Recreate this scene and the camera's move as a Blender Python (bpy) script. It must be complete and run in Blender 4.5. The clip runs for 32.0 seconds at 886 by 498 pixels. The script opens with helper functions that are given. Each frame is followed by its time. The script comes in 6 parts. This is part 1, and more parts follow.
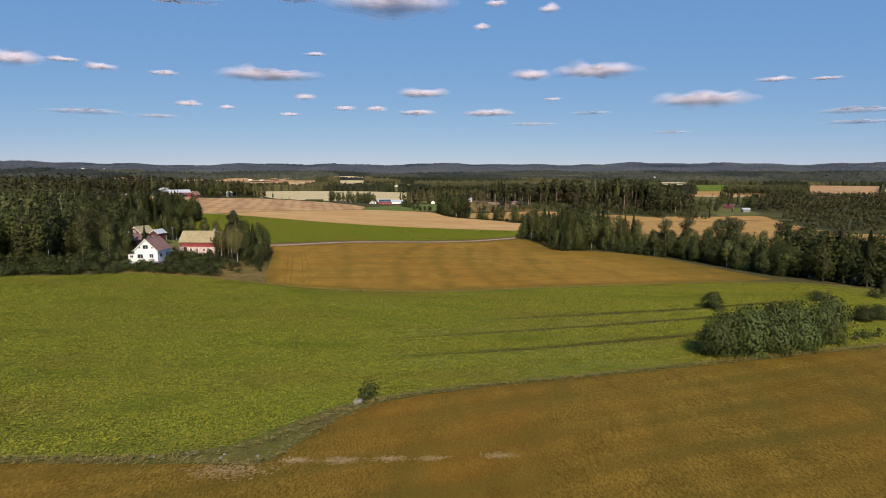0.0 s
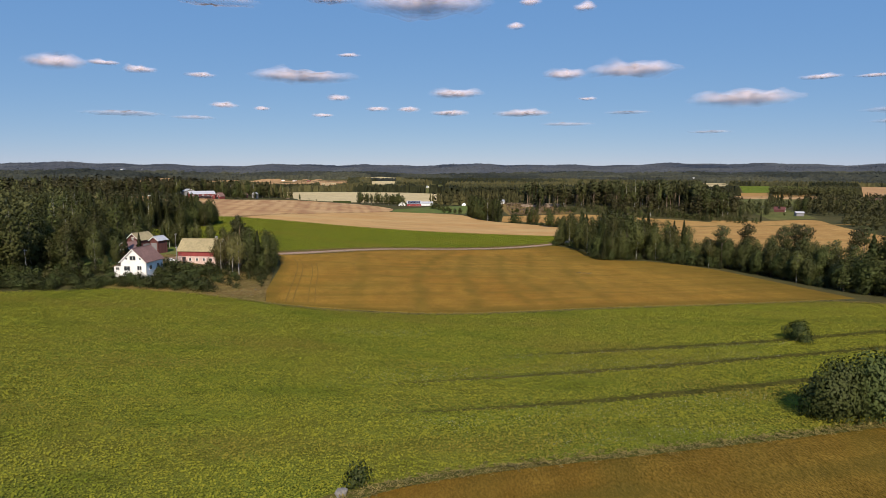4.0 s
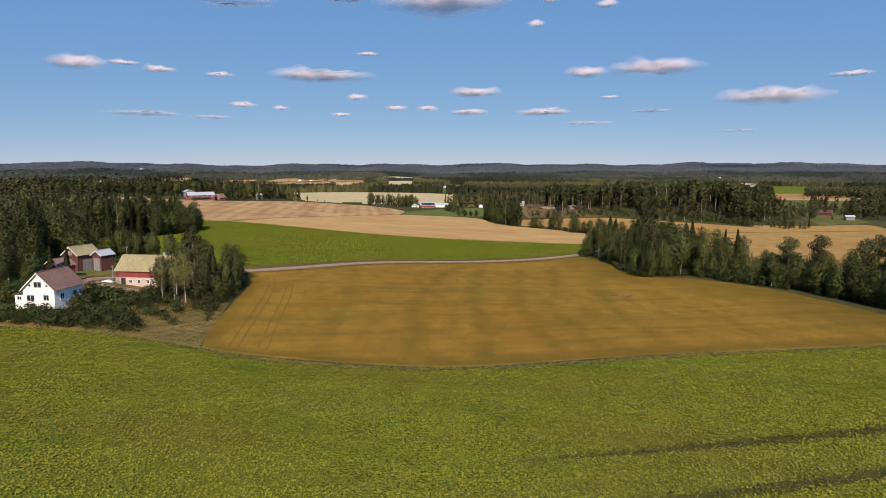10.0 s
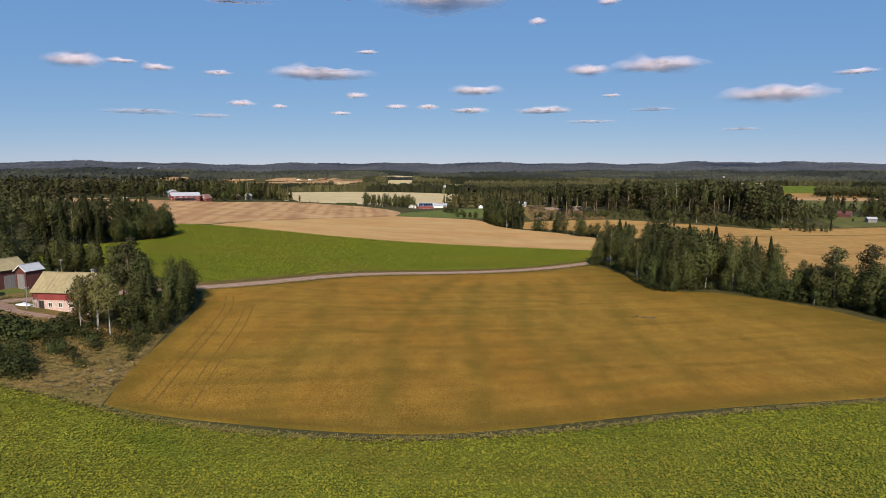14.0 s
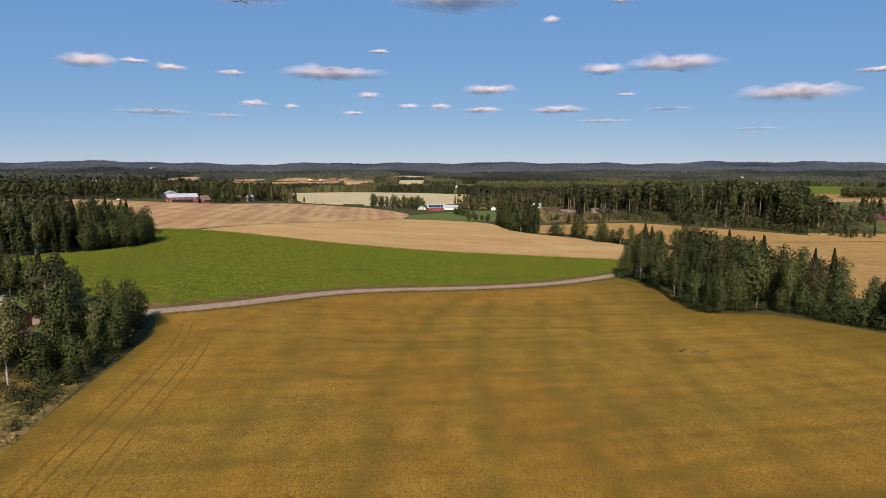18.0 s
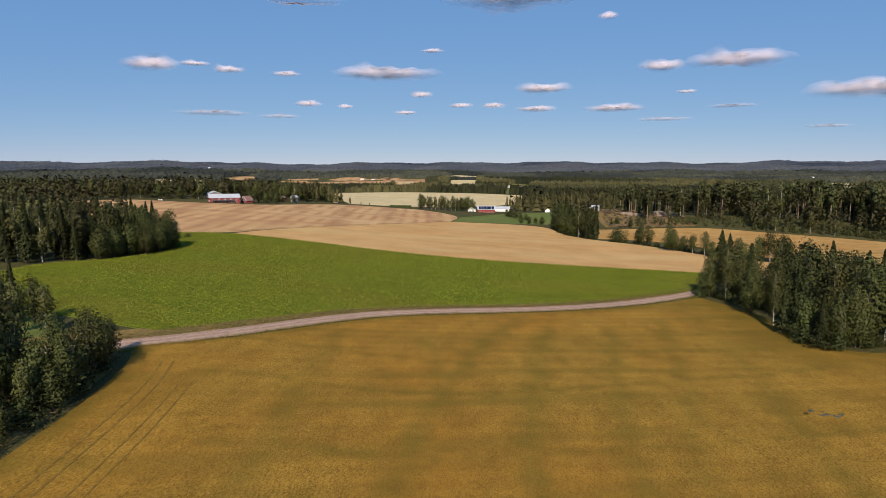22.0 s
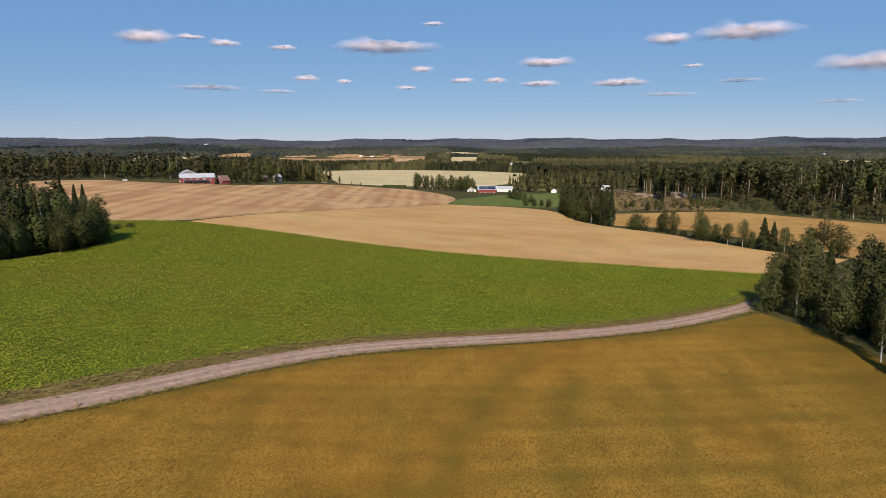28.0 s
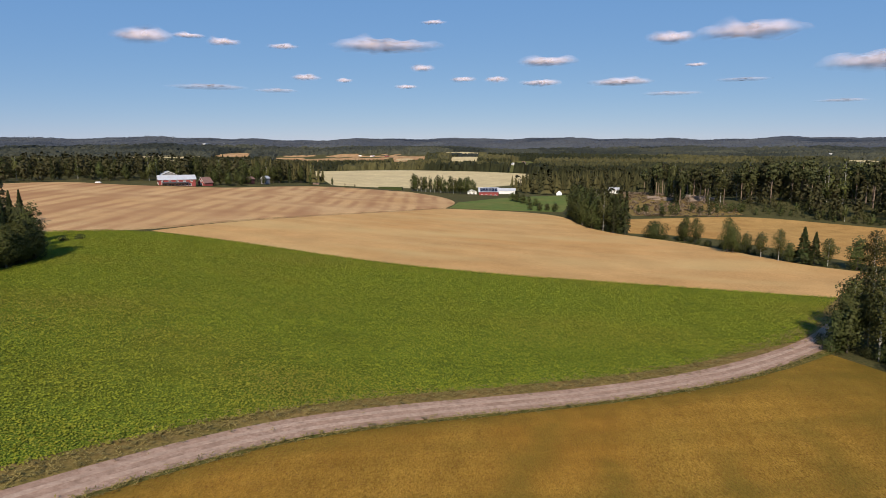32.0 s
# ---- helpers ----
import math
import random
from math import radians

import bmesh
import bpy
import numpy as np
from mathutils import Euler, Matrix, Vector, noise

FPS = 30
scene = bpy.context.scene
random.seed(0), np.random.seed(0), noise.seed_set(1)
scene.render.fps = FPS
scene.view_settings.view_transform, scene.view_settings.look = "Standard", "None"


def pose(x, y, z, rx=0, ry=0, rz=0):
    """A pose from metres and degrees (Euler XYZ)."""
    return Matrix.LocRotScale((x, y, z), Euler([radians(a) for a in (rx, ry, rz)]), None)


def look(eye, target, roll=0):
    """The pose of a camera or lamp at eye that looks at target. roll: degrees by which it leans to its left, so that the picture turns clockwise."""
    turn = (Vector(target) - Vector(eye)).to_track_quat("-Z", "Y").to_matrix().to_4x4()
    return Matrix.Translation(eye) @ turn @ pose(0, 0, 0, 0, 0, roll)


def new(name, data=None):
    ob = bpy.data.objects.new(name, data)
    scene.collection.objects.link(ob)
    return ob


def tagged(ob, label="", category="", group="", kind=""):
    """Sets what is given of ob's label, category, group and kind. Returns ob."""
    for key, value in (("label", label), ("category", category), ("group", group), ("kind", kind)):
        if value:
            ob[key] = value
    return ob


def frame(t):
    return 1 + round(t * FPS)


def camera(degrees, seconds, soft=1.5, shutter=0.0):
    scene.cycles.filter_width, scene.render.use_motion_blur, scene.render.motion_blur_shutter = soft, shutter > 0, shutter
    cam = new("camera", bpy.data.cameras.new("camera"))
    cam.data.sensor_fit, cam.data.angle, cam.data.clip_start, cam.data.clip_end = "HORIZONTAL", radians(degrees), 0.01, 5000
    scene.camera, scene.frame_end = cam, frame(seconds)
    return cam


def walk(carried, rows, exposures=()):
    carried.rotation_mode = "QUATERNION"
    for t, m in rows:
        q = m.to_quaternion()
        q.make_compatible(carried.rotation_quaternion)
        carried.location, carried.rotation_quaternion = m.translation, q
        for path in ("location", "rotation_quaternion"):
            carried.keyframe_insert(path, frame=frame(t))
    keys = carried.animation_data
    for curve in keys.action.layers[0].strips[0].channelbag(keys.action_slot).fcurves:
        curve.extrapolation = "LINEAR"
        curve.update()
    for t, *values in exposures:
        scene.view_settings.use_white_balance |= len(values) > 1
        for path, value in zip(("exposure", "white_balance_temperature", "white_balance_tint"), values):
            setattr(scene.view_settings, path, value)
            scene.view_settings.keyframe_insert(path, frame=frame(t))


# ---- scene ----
cam = camera(69.77, 32.0, soft=0.85)
ROWS = [
    (0.0, 0.16, 0.01, 31.02, 83.048, 0.002),
    (1.0, 0.53, 6.88, 31.06, 83.061, 0.014),
    (2.0, 0.93, 13.86, 31.09, 83.075, 0.001),
    (2.5, 1.13, 17.40, 31.11, 83.082, 0.992),
    (3.0, 1.34, 20.96, 31.13, 83.088, 2.819),
    (3.5, 1.54, 24.54, 31.15, 83.100, 2.927),
    (5.0, 2.14, 35.43, 31.20, 83.135, 2.947),
    (6.0, 2.52, 42.80, 31.23, 83.158, 2.959),
    (7.0, 2.88, 50.23, 31.27, 83.139, 2.972),
    (7.5, 3.04, 53.97, 31.28, 83.129, 3.788),
    (8.0, 3.19, 57.73, 31.30, 83.119, 4.603),
    (8.5, 3.34, 61.50, 31.32, 83.109, 4.634),
    (9.0, 3.47, 65.29, 31.33, 83.099, 4.639),
    (10.0, 3.70, 72.90, 31.37, 83.071, 4.675),
    (11.0, 3.87, 80.56, 31.40, 83.042, 4.710),
    (12.0, 3.99, 88.25, 31.43, 83.013, 4.745),
    (13.0, 4.04, 95.98, 31.46, 82.985, 4.753),
    (14.0, 4.03, 103.74, 31.49, 82.991, 4.759),
    (14.5, 4.00, 107.63, 31.51, 82.995, 4.788),
    (15.5, 3.87, 115.43, 31.54, 83.001, 4.894),
    (16.5, 3.68, 123.25, 31.57, 83.008, 5.125),
    (17.0, 3.55, 127.17, 31.59, 83.001, 5.329),
    (17.5, 3.41, 131.09, 31.61, 82.994, 5.557),
    (18.0, 3.25, 135.02, 31.62, 82.988, 5.886),
    (18.5, 3.07, 138.95, 31.64, 82.981, 6.995),
    (19.0, 2.86, 142.88, 31.65, 82.974, 9.552),
    (19.5, 2.64, 146.82, 31.67, 82.971, 10.548),
    (20.0, 2.40, 150.76, 31.68, 82.968, 10.597),
    (21.0, 1.87, 158.66, 31.71, 82.961, 10.595),
    (22.0, 1.26, 166.57, 31.74, 82.954, 10.592),
    (23.0, 0.58, 174.50, 31.76, 82.948, 10.587),
    (24.0, -0.17, 182.44, 31.79, 82.834, 10.604),
    (24.5, -0.57, 186.41, 31.80, 82.918, 10.640),
    (25.0, -0.98, 190.40, 31.81, 82.712, 10.670),
    (25.5, -1.41, 194.38, 31.82, 81.751, 10.663),
    (26.0, -1.85, 198.37, 31.83, 81.128, 10.677),
    (26.5, -2.31, 202.37, 31.84, 80.929, 10.698),
    (27.0, -2.78, 206.37, 31.85, 80.889, 10.705),
    (27.5, -3.27, 210.38, 31.86, 80.879, 10.712),
    (28.0, -3.76, 214.40, 31.87, 80.883, 10.731),
    (29.0, -4.79, 222.45, 31.88, 80.876, 10.745),
    (30.0, -5.85, 230.54, 31.89, 80.868, 10.758),
    (31.0, -6.94, 238.67, 31.89, 80.861, 10.770),
    (32.0, -8.06, 246.84, 31.89, 80.853, 10.807),
]
walk(cam, [(t, pose(x, y, z, rx, 0, rz)) for t, x, y, z, rx, rz in ROWS])

# ---- world ----
SUN_AZ, SUN_EL = 174.0, 37.0   # the sun stands behind the starting point, a little to its right (azimuth clockwise from +y)
sun_dir = Vector((math.sin(radians(SUN_AZ)) * math.cos(radians(SUN_EL)), math.cos(radians(SUN_AZ)) * math.cos(radians(SUN_EL)), math.sin(radians(SUN_EL))))
sun_data = bpy.data.lights.new("sun", "SUN")
sun_data.energy, sun_data.angle, sun_data.color = 5.1, radians(0.53), (1.0, 0.865, 0.70)
sun = new("sun", sun_data)
sun.matrix_world = look((0, 0, 400), Vector((0, 0, 400)) - sun_dir)

world = bpy.data.worlds.new("sky")
world.use_nodes = True
scene.world = world
wn = world.node_tree.nodes
sky = wn.new("ShaderNodeTexSky")
sky.sky_type, sky.sun_disc = "NISHITA", False
sky.sun_elevation, sky.sun_rotation = radians(SUN_EL), radians(SUN_AZ)
sky.altitude, sky.air_density, sky.dust_density, sky.ozone_density = 2500.0, 1.0, 0.0, 6.0
wn["Background"].inputs["Strength"].default_value = 0.068
pale, lift = wn.new("ShaderNodeVectorMath"), wn.new("ShaderNodeVectorMath")   # a clear northern sky: less contrast from zenith to horizon, bluer
pale.operation, lift.operation = "MULTIPLY", "ADD"
pale.inputs[1].default_value, lift.inputs[1].default_value = (0.75, 0.50, 0.22), (1.0, 2.85, 6.9)
world.node_tree.links.new(sky.outputs["Color"], pale.inputs[0])
world.node_tree.links.new(pale.outputs[0], lift.inputs[0])
world.node_tree.links.new(lift.outputs[0], wn["Background"].inputs["Color"])
scene.view_settings.exposure = 0.15

rng = np.random.default_rng(7)


# ---- materials ----
def material(name):
    m = bpy.data.materials.new(name)
    m.use_nodes = True
    nt = m.node_tree
    return m, nt, nt.nodes["Principled BSDF"]


def node(nt, kind, **values):
    n = nt.nodes.new(kind)
    for key, value in values.items():
        n.inputs[key].default_value = value
    return n


def coords(nt, scale=(1, 1, 1), turn=0.0):
    """World-sized coordinates (every mesh of the land is built in place)."""
    tc, mp = nt.nodes.new("ShaderNodeTexCoord"), nt.nodes.new("ShaderNodeMapping")
    mp.inputs["Scale"].default_value = scale
    mp.inputs["Rotation"].default_value = (0, 0, radians(turn))
    nt.links.new(tc.outputs["Object"], mp.inputs["Vector"])
    return mp.outputs["Vector"]


def ramp(nt, source, stops):
    r = nt.nodes.new("ShaderNodeValToRGB")
    while len(r.color_ramp.elements) < len(stops):
        r.color_ramp.elements.new(0.5)
    for e, (at, colour) in zip(r.color_ramp.elements, stops):
        e.position, e.color = at, (*colour, 1)
    nt.links.new(source, r.inputs["Fac"])
    return r.outputs["Color"]


def mix(nt, how, fac, a, b):
    m = nt.nodes.new("ShaderNodeMix")
    m.data_type, m.blend_type = "RGBA", how
    for socket, value in ((m.inputs["Factor"], fac), (m.inputs["A"], a), (m.inputs["B"], b)):
        if isinstance(value, (int, float)):
            socket.default_value = value
        elif isinstance(value, tuple):
            socket.default_value = (*value, 1)
        else:
            nt.links.new(value, socket)
    return m.outputs["Result"]


def noise_fac(nt, vec, scale, detail=4.0, rough=0.6):
    n = node(nt, "ShaderNodeTexNoise", Scale=scale, Detail=detail, Roughness=rough)
    nt.links.new(vec, n.inputs["Vector"])
    return n.outputs["Fac"]


def bump(nt, bsdf, fac, strength, distance):
    b = node(nt, "ShaderNodeBump", Strength=strength, Distance=distance)
    nt.links.new(fac, b.inputs["Height"])
    nt.links.new(b.outputs["Normal"], bsdf.inputs["Normal"])


def field_material(name, dark, mid, light, tint, patch=0.035, rows_turn=0.0, rows=0.0, row_scale=1.5, bands=(), band_colour=(0, 0, 0), relief=0.25, stretch=1.0, growth=None, wobble=2.5, grain=1.6, mottle=0.55, tight=0.0):
    """Crop or stubble: plant-sized grain, patches of tens of metres, sown rows, and the greener bands of the sowing."""
    m, nt, bsdf = material(name)
    vec = coords(nt, (1, 1, 1), rows_turn)
    vs = coords(nt, (1, stretch, 1), rows_turn)
    fine = noise_fac(nt, vs, grain, 5, 0.7)
    broad = noise_fac(nt, vs, patch, 3, 0.55)
    col = ramp(nt, fine, ((0.28 + tight, dark), (0.5, mid), (0.74 - tight, light)))
    col = mix(nt, "MIX", ramp(nt, broad, ((0.42, (0, 0, 0)), (0.68, (0.75, 0.75, 0.75)))), col, tint)
    mid_n = noise_fac(nt, vs, patch * 6, 4, 0.65)
    col = mix(nt, "MULTIPLY", mottle, col, ramp(nt, mid_n, ((0.3, (0.6, 0.6, 0.6)), (0.7, (1.25, 1.25, 1.25)))))
    height = fine
    if rows:
        w = node(nt, "ShaderNodeTexWave", Scale=row_scale, Distortion=5.0, Detail=3.0)
        w.inputs["Detail Scale"].default_value = 0.3
        nt.links.new(vec, w.inputs["Vector"])
        col = mix(nt, "MULTIPLY", rows, col, ramp(nt, w.outputs["Fac"], ((0.0, (0.45, 0.45, 0.45)), (1.0, (1.2, 1.2, 1.2)))))
    for turn, scale, strength, sharp in bands:
        w = node(nt, "ShaderNodeTexWave", Scale=scale, Distortion=wobble, Detail=2.0)
        w.inputs["Detail Scale"].default_value = 0.6
        nt.links.new(coords(nt, (1, 1, 1), turn), w.inputs["Vector"])
        sel = ramp(nt, w.outputs["Fac"], ((sharp, (0, 0, 0)), (1.0, (strength,) * 3)))
        broken = mix(nt, "MULTIPLY", 1.0, sel, ramp(nt, noise_fac(nt, coords(nt), 0.022 + 0.2 * scale, 2), ((0.35, (0.1, 0.1, 0.1)), (0.6, (1, 1, 1)))))
        col = mix(nt, "MIX", broken, col, band_colour)
    if growth:   # greener, later growth towards the damp side of the field
        at = nt.nodes.new("ShaderNodeAttribute")
        at.attribute_name = "damp"
        ragged = mix(nt, "MULTIPLY", 1.0, at.outputs["Color"], ramp(nt, noise_fac(nt, coords(nt, (1, 2.5, 1)), 0.07, 4), ((0.3, (0.35, 0.35, 0.35)), (0.65, (1, 1, 1)))))
        col = mix(nt, "MIX", ragged, col, growth)
    nt.links.new(col, bsdf.inputs["Base Color"])
    bsdf.inputs["Roughness"].default_value = 0.95
    bsdf.inputs["Specular IOR Level"].default_value = 0.04
    bump(nt, bsdf, height, 0.8, relief)
    return m


def leaf_material(name, a, b, c, rough=0.6, patches=(), through_light=0.10, gloss=0.12):
    """Foliage that varies from tree to tree, from clump to clump and over the wood."""
    m, nt, bsdf = material(name)
    geo, info = nt.nodes.new("ShaderNodeNewGeometry"), nt.nodes.new("ShaderNodeObjectInfo")
    a, c = tuple(0.30 * p + 0.70 * q for p, q in zip(a, b)), tuple(0.30 * p + 0.70 * q for p, q in zip(c, b))
    col = ramp(nt, geo.outputs["Random Per Island"], ((0.0, a), (0.55, b), (1.0, c)))
    for scale, stretch, lo, hi, tint, strength in patches:   # changes of colour over the field or the forest
        fac = ramp(nt, noise_fac(nt, coords(nt, (1, stretch, 1)), scale, 4, 0.6), ((lo, (0, 0, 0)), (hi, (strength,) * 3)))
        col = mix(nt, "MIX", fac, col, tint)
    hsv = node(nt, "ShaderNodeHueSaturation", Saturation=1.0)
    shift = nt.nodes.new("ShaderNodeMapRange")
    shift.inputs["To Min"].default_value, shift.inputs["To Max"].default_value = 0.7, 1.35
    nt.links.new(info.outputs["Random"], shift.inputs["Value"])
    nt.links.new(shift.outputs["Result"], hsv.inputs["Value"])
    hue = nt.nodes.new("ShaderNodeMapRange")
    hue.inputs["To Min"].default_value, hue.inputs["To Max"].default_value = 0.475, 0.512
    nt.links.new(info.outputs["Random"], hue.inputs["Value"])
    nt.links.new(hue.outputs["Result"], hsv.inputs["Hue"])
    nt.links.new(col, hsv.inputs["Color"])
    nt.links.new(hsv.outputs["Color"], bsdf.inputs["Base Color"])
    bsdf.inputs["Roughness"].default_value = rough
    bsdf.inputs["Specular IOR Level"].default_value = gloss
    thin, both = nt.nodes.new("ShaderNodeBsdfTranslucent"), node(nt, "ShaderNodeMixShader", Fac=through_light)
    nt.links.new(hsv.outputs["Color"], thin.inputs["Color"])
    nt.links.new(bsdf.outputs[0], both.inputs[1])
    nt.links.new(thin.outputs[0], both.inputs[2])
    nt.links.new(both.outputs[0], nt.nodes["Material Output"].inputs["Surface"])
    return m


def stand_material(name, dark, mid, light):
    """Forest roof: each stand of trees has a tone of its own, and every crown differs a little."""
    m, nt, bsdf = material(name)
    at, geo = nt.nodes.new("ShaderNodeAttribute"), nt.nodes.new("ShaderNodeNewGeometry")
    at.attribute_name = "stand"
    col = ramp(nt, at.outputs["Fac"], ((0.05, dark), (0.5, mid), (0.95, light)))
    col = mix(nt, "MULTIPLY", 0.8, col, ramp(nt, geo.outputs["Random Per Island"], ((0.0, (0.7, 0.7, 0.7)), (1.0, (1.3, 1.3, 1.3)))))
    col = mix(nt, "MULTIPLY", 0.8, col, ramp(nt, noise_fac(nt, coords(nt), 0.06, 4, 0.7), ((0.3, (0.55, 0.55, 0.55)), (0.7, (1.35, 1.35, 1.35)))))
    nt.links.new(col, bsdf.inputs["Base Color"])
    bsdf.inputs["Roughness"].default_value, bsdf.inputs["Specular IOR Level"].default_value = 0.9, 0.05
    return m


def plain(name, colour, rough=0.8, vary=0.25, scale=2.0, metal=0.0, relief=0.0, stretch=(1, 1, 1)):
    """Paint, wood, stone or metal with grain and weathering."""
    m, nt, bsdf = material(name)
    vec = coords(nt, stretch)
    col = mix(nt, "MULTIPLY", 1.0, colour, ramp(nt, noise_fac(nt, vec, scale, 5, 0.65), ((0.3, (1 - vary,) * 3), (0.7, (1 + vary * 0.5,) * 3))))
    col = mix(nt, "MULTIPLY", 0.6, col, ramp(nt, noise_fac(nt, vec, scale * 0.17, 3), ((0.35, (1 - vary,) * 3), (0.65, (1.05,) * 3))))
    nt.links.new(col, bsdf.inputs["Base Color"])
    bsdf.inputs["Roughness"].default_value, bsdf.inputs["Metallic"].default_value = rough, metal
    if relief:
        bump(nt, bsdf, noise_fac(nt, vec, scale * 3, 4), 0.6, relief)
    return m


# both green sheets are darker than their leaves, painting soil shade between plants
GREEN_CROP = field_material("green_crop", (0.050, 0.062, 0.010), (0.134, 0.156, 0.019), (0.237, 0.259, 0.035), (0.165, 0.147, 0.024), patch=0.03, stretch=1.2, grain=3.6, relief=0.3, tight=0.13)
GREEN_CROP_FAR = field_material("dense_green_crop", (0.042, 0.064, 0.009), (0.112, 0.152, 0.016), (0.195, 0.245, 0.028), (0.140, 0.150, 0.018), patch=0.02, stretch=1.2, grain=3.6, relief=0.3, tight=0.13)
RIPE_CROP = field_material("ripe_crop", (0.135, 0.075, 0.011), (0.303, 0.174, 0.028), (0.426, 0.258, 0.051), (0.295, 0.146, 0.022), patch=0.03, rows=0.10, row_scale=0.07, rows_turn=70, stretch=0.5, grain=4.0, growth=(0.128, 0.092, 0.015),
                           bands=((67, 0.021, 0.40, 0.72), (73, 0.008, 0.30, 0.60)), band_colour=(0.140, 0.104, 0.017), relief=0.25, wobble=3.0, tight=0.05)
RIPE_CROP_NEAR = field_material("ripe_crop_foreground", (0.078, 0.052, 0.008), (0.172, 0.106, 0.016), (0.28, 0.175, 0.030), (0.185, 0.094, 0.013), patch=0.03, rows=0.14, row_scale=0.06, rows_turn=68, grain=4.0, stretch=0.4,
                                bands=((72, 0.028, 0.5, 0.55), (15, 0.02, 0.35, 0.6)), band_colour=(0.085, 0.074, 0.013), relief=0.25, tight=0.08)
STUBBLE = field_material("stubble", (0.360, 0.226, 0.104), (0.480, 0.307, 0.149), (0.570, 0.389, 0.198), (0.430, 0.250, 0.108), patch=0.012, rows=0.0, bands=((-12, 0.030, 0.80, 0.30), (-16, 0.009, 0.75, 0.45), (62, 0.006, 0.5, 0.7)), band_colour=(0.300, 0.160, 0.078), relief=0.1, wobble=2.2, mottle=0.3)
STUBBLE_RIPE = field_material("ripe_barley", (0.336, 0.194, 0.074), (0.461, 0.278, 0.113), (0.538, 0.344, 0.147), (0.413, 0.220, 0.077), patch=0.009, rows=0.0, bands=((95, 0.016, 0.30, 0.5), (80, 0.005, 0.45, 0.6)), band_colour=(0.480, 0.346, 0.150), relief=0.1, mottle=0.4, wobble=4.0)
STUBBLE_PALE = field_material("pale_stubble", (0.40, 0.32, 0.17), (0.54, 0.43, 0.23), (0.62, 0.51, 0.29), (0.47, 0.37, 0.20), patch=0.012, relief=0.1)
RIPE_WHEAT = field_material("ripe_wheat", (0.27, 0.155, 0.050), (0.385, 0.228, 0.076), (0.46, 0.29, 0.108), (0.33, 0.178, 0.055), patch=0.02, relief=0.1)
LAWN = field_material("meadow_grass", (0.050, 0.076, 0.017), (0.100, 0.136, 0.033), (0.160, 0.187, 0.055), (0.150, 0.145, 0.044), patch=0.05, relief=0.1)
MEADOW = field_material("rough_meadow_grass", (0.055, 0.060, 0.018), (0.105, 0.110, 0.032), (0.16, 0.16, 0.055), (0.15, 0.13, 0.045), patch=0.02, relief=0.1)
VERGE = field_material("dry_verge_grass", (0.10, 0.066, 0.022), (0.21, 0.140, 0.050), (0.31, 0.215, 0.088), (0.120, 0.105, 0.028), patch=0.09, relief=0.2)
VERGE_GREEN = field_material("green_verge_grass", (0.050, 0.054, 0.012), (0.094, 0.095, 0.022), (0.155, 0.142, 0.042), (0.125, 0.098, 0.030), patch=0.09, relief=0.2)
FLOOR = field_material("forest_floor", (0.030, 0.032, 0.012), (0.065, 0.062, 0.024), (0.12, 0.105, 0.045), (0.085, 0.075, 0.03), patch=0.02, relief=0.3)
GRAVEL = field_material("pale_gravel", (0.240, 0.149, 0.104), (0.335, 0.223, 0.161), (0.420, 0.299, 0.220), (0.280, 0.176, 0.123), patch=0.12, relief=0.03)
WHEEL = field_material("packed_wheel_track", (0.300, 0.201, 0.145), (0.390, 0.274, 0.202), (0.470, 0.348, 0.264), (0.340, 0.230, 0.167), patch=0.15, relief=0.02)
SOIL = field_material("bare_soil", (0.10, 0.075, 0.05), (0.18, 0.135, 0.09), (0.30, 0.24, 0.17), (0.13, 0.10, 0.06), patch=0.1, relief=0.1)
TRACK = field_material("flattened_crop", (0.117, 0.075, 0.017), (0.208, 0.127, 0.027), (0.286, 0.176, 0.043), (0.169, 0.104, 0.023), patch=0.1, relief=0.1)

LEAF_SPRUCE = leaf_material("spruce_needles", (0.020, 0.028, 0.009), (0.037, 0.045, 0.014), (0.064, 0.070, 0.021))
LEAF_PINE = leaf_material("pine_needles", (0.031, 0.037, 0.014), (0.051, 0.055, 0.020), (0.083, 0.082, 0.029))
LEAF_BIRCH = leaf_material("birch_leaves", (0.042, 0.047, 0.014), (0.074, 0.078, 0.023), (0.115, 0.110, 0.038))
LEAF_BROAD = leaf_material("broad_leaves", (0.030, 0.037, 0.012), (0.055, 0.064, 0.018), (0.090, 0.092, 0.029))
LEAF_SHRUB = leaf_material("shrub_leaves", (0.020, 0.027, 0.009), (0.037, 0.046, 0.013), (0.065, 0.071, 0.022))
LEAF_HEDGE = leaf_material("hedge_leaves", (0.046, 0.066, 0.019), (0.068, 0.092, 0.026), (0.099, 0.121, 0.041))
LEAF_WOODS = leaf_material("far_wood_leaves", (0.040, 0.044, 0.016), (0.067, 0.068, 0.025), (0.109, 0.101, 0.037))
LEAF_BIRCH_DRY = leaf_material("yellowing_birch_leaves", (0.085, 0.080, 0.026), (0.120, 0.108, 0.036), (0.165, 0.145, 0.055))
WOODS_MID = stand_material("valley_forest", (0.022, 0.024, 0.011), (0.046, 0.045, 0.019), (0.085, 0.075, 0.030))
# blue-grey in the next two base colours paints in haze, stronger with distance
WOODS_FAR_HAZED = stand_material("hazed_far_forest", (0.030, 0.034, 0.027), (0.050, 0.053, 0.040), (0.078, 0.078, 0.050))
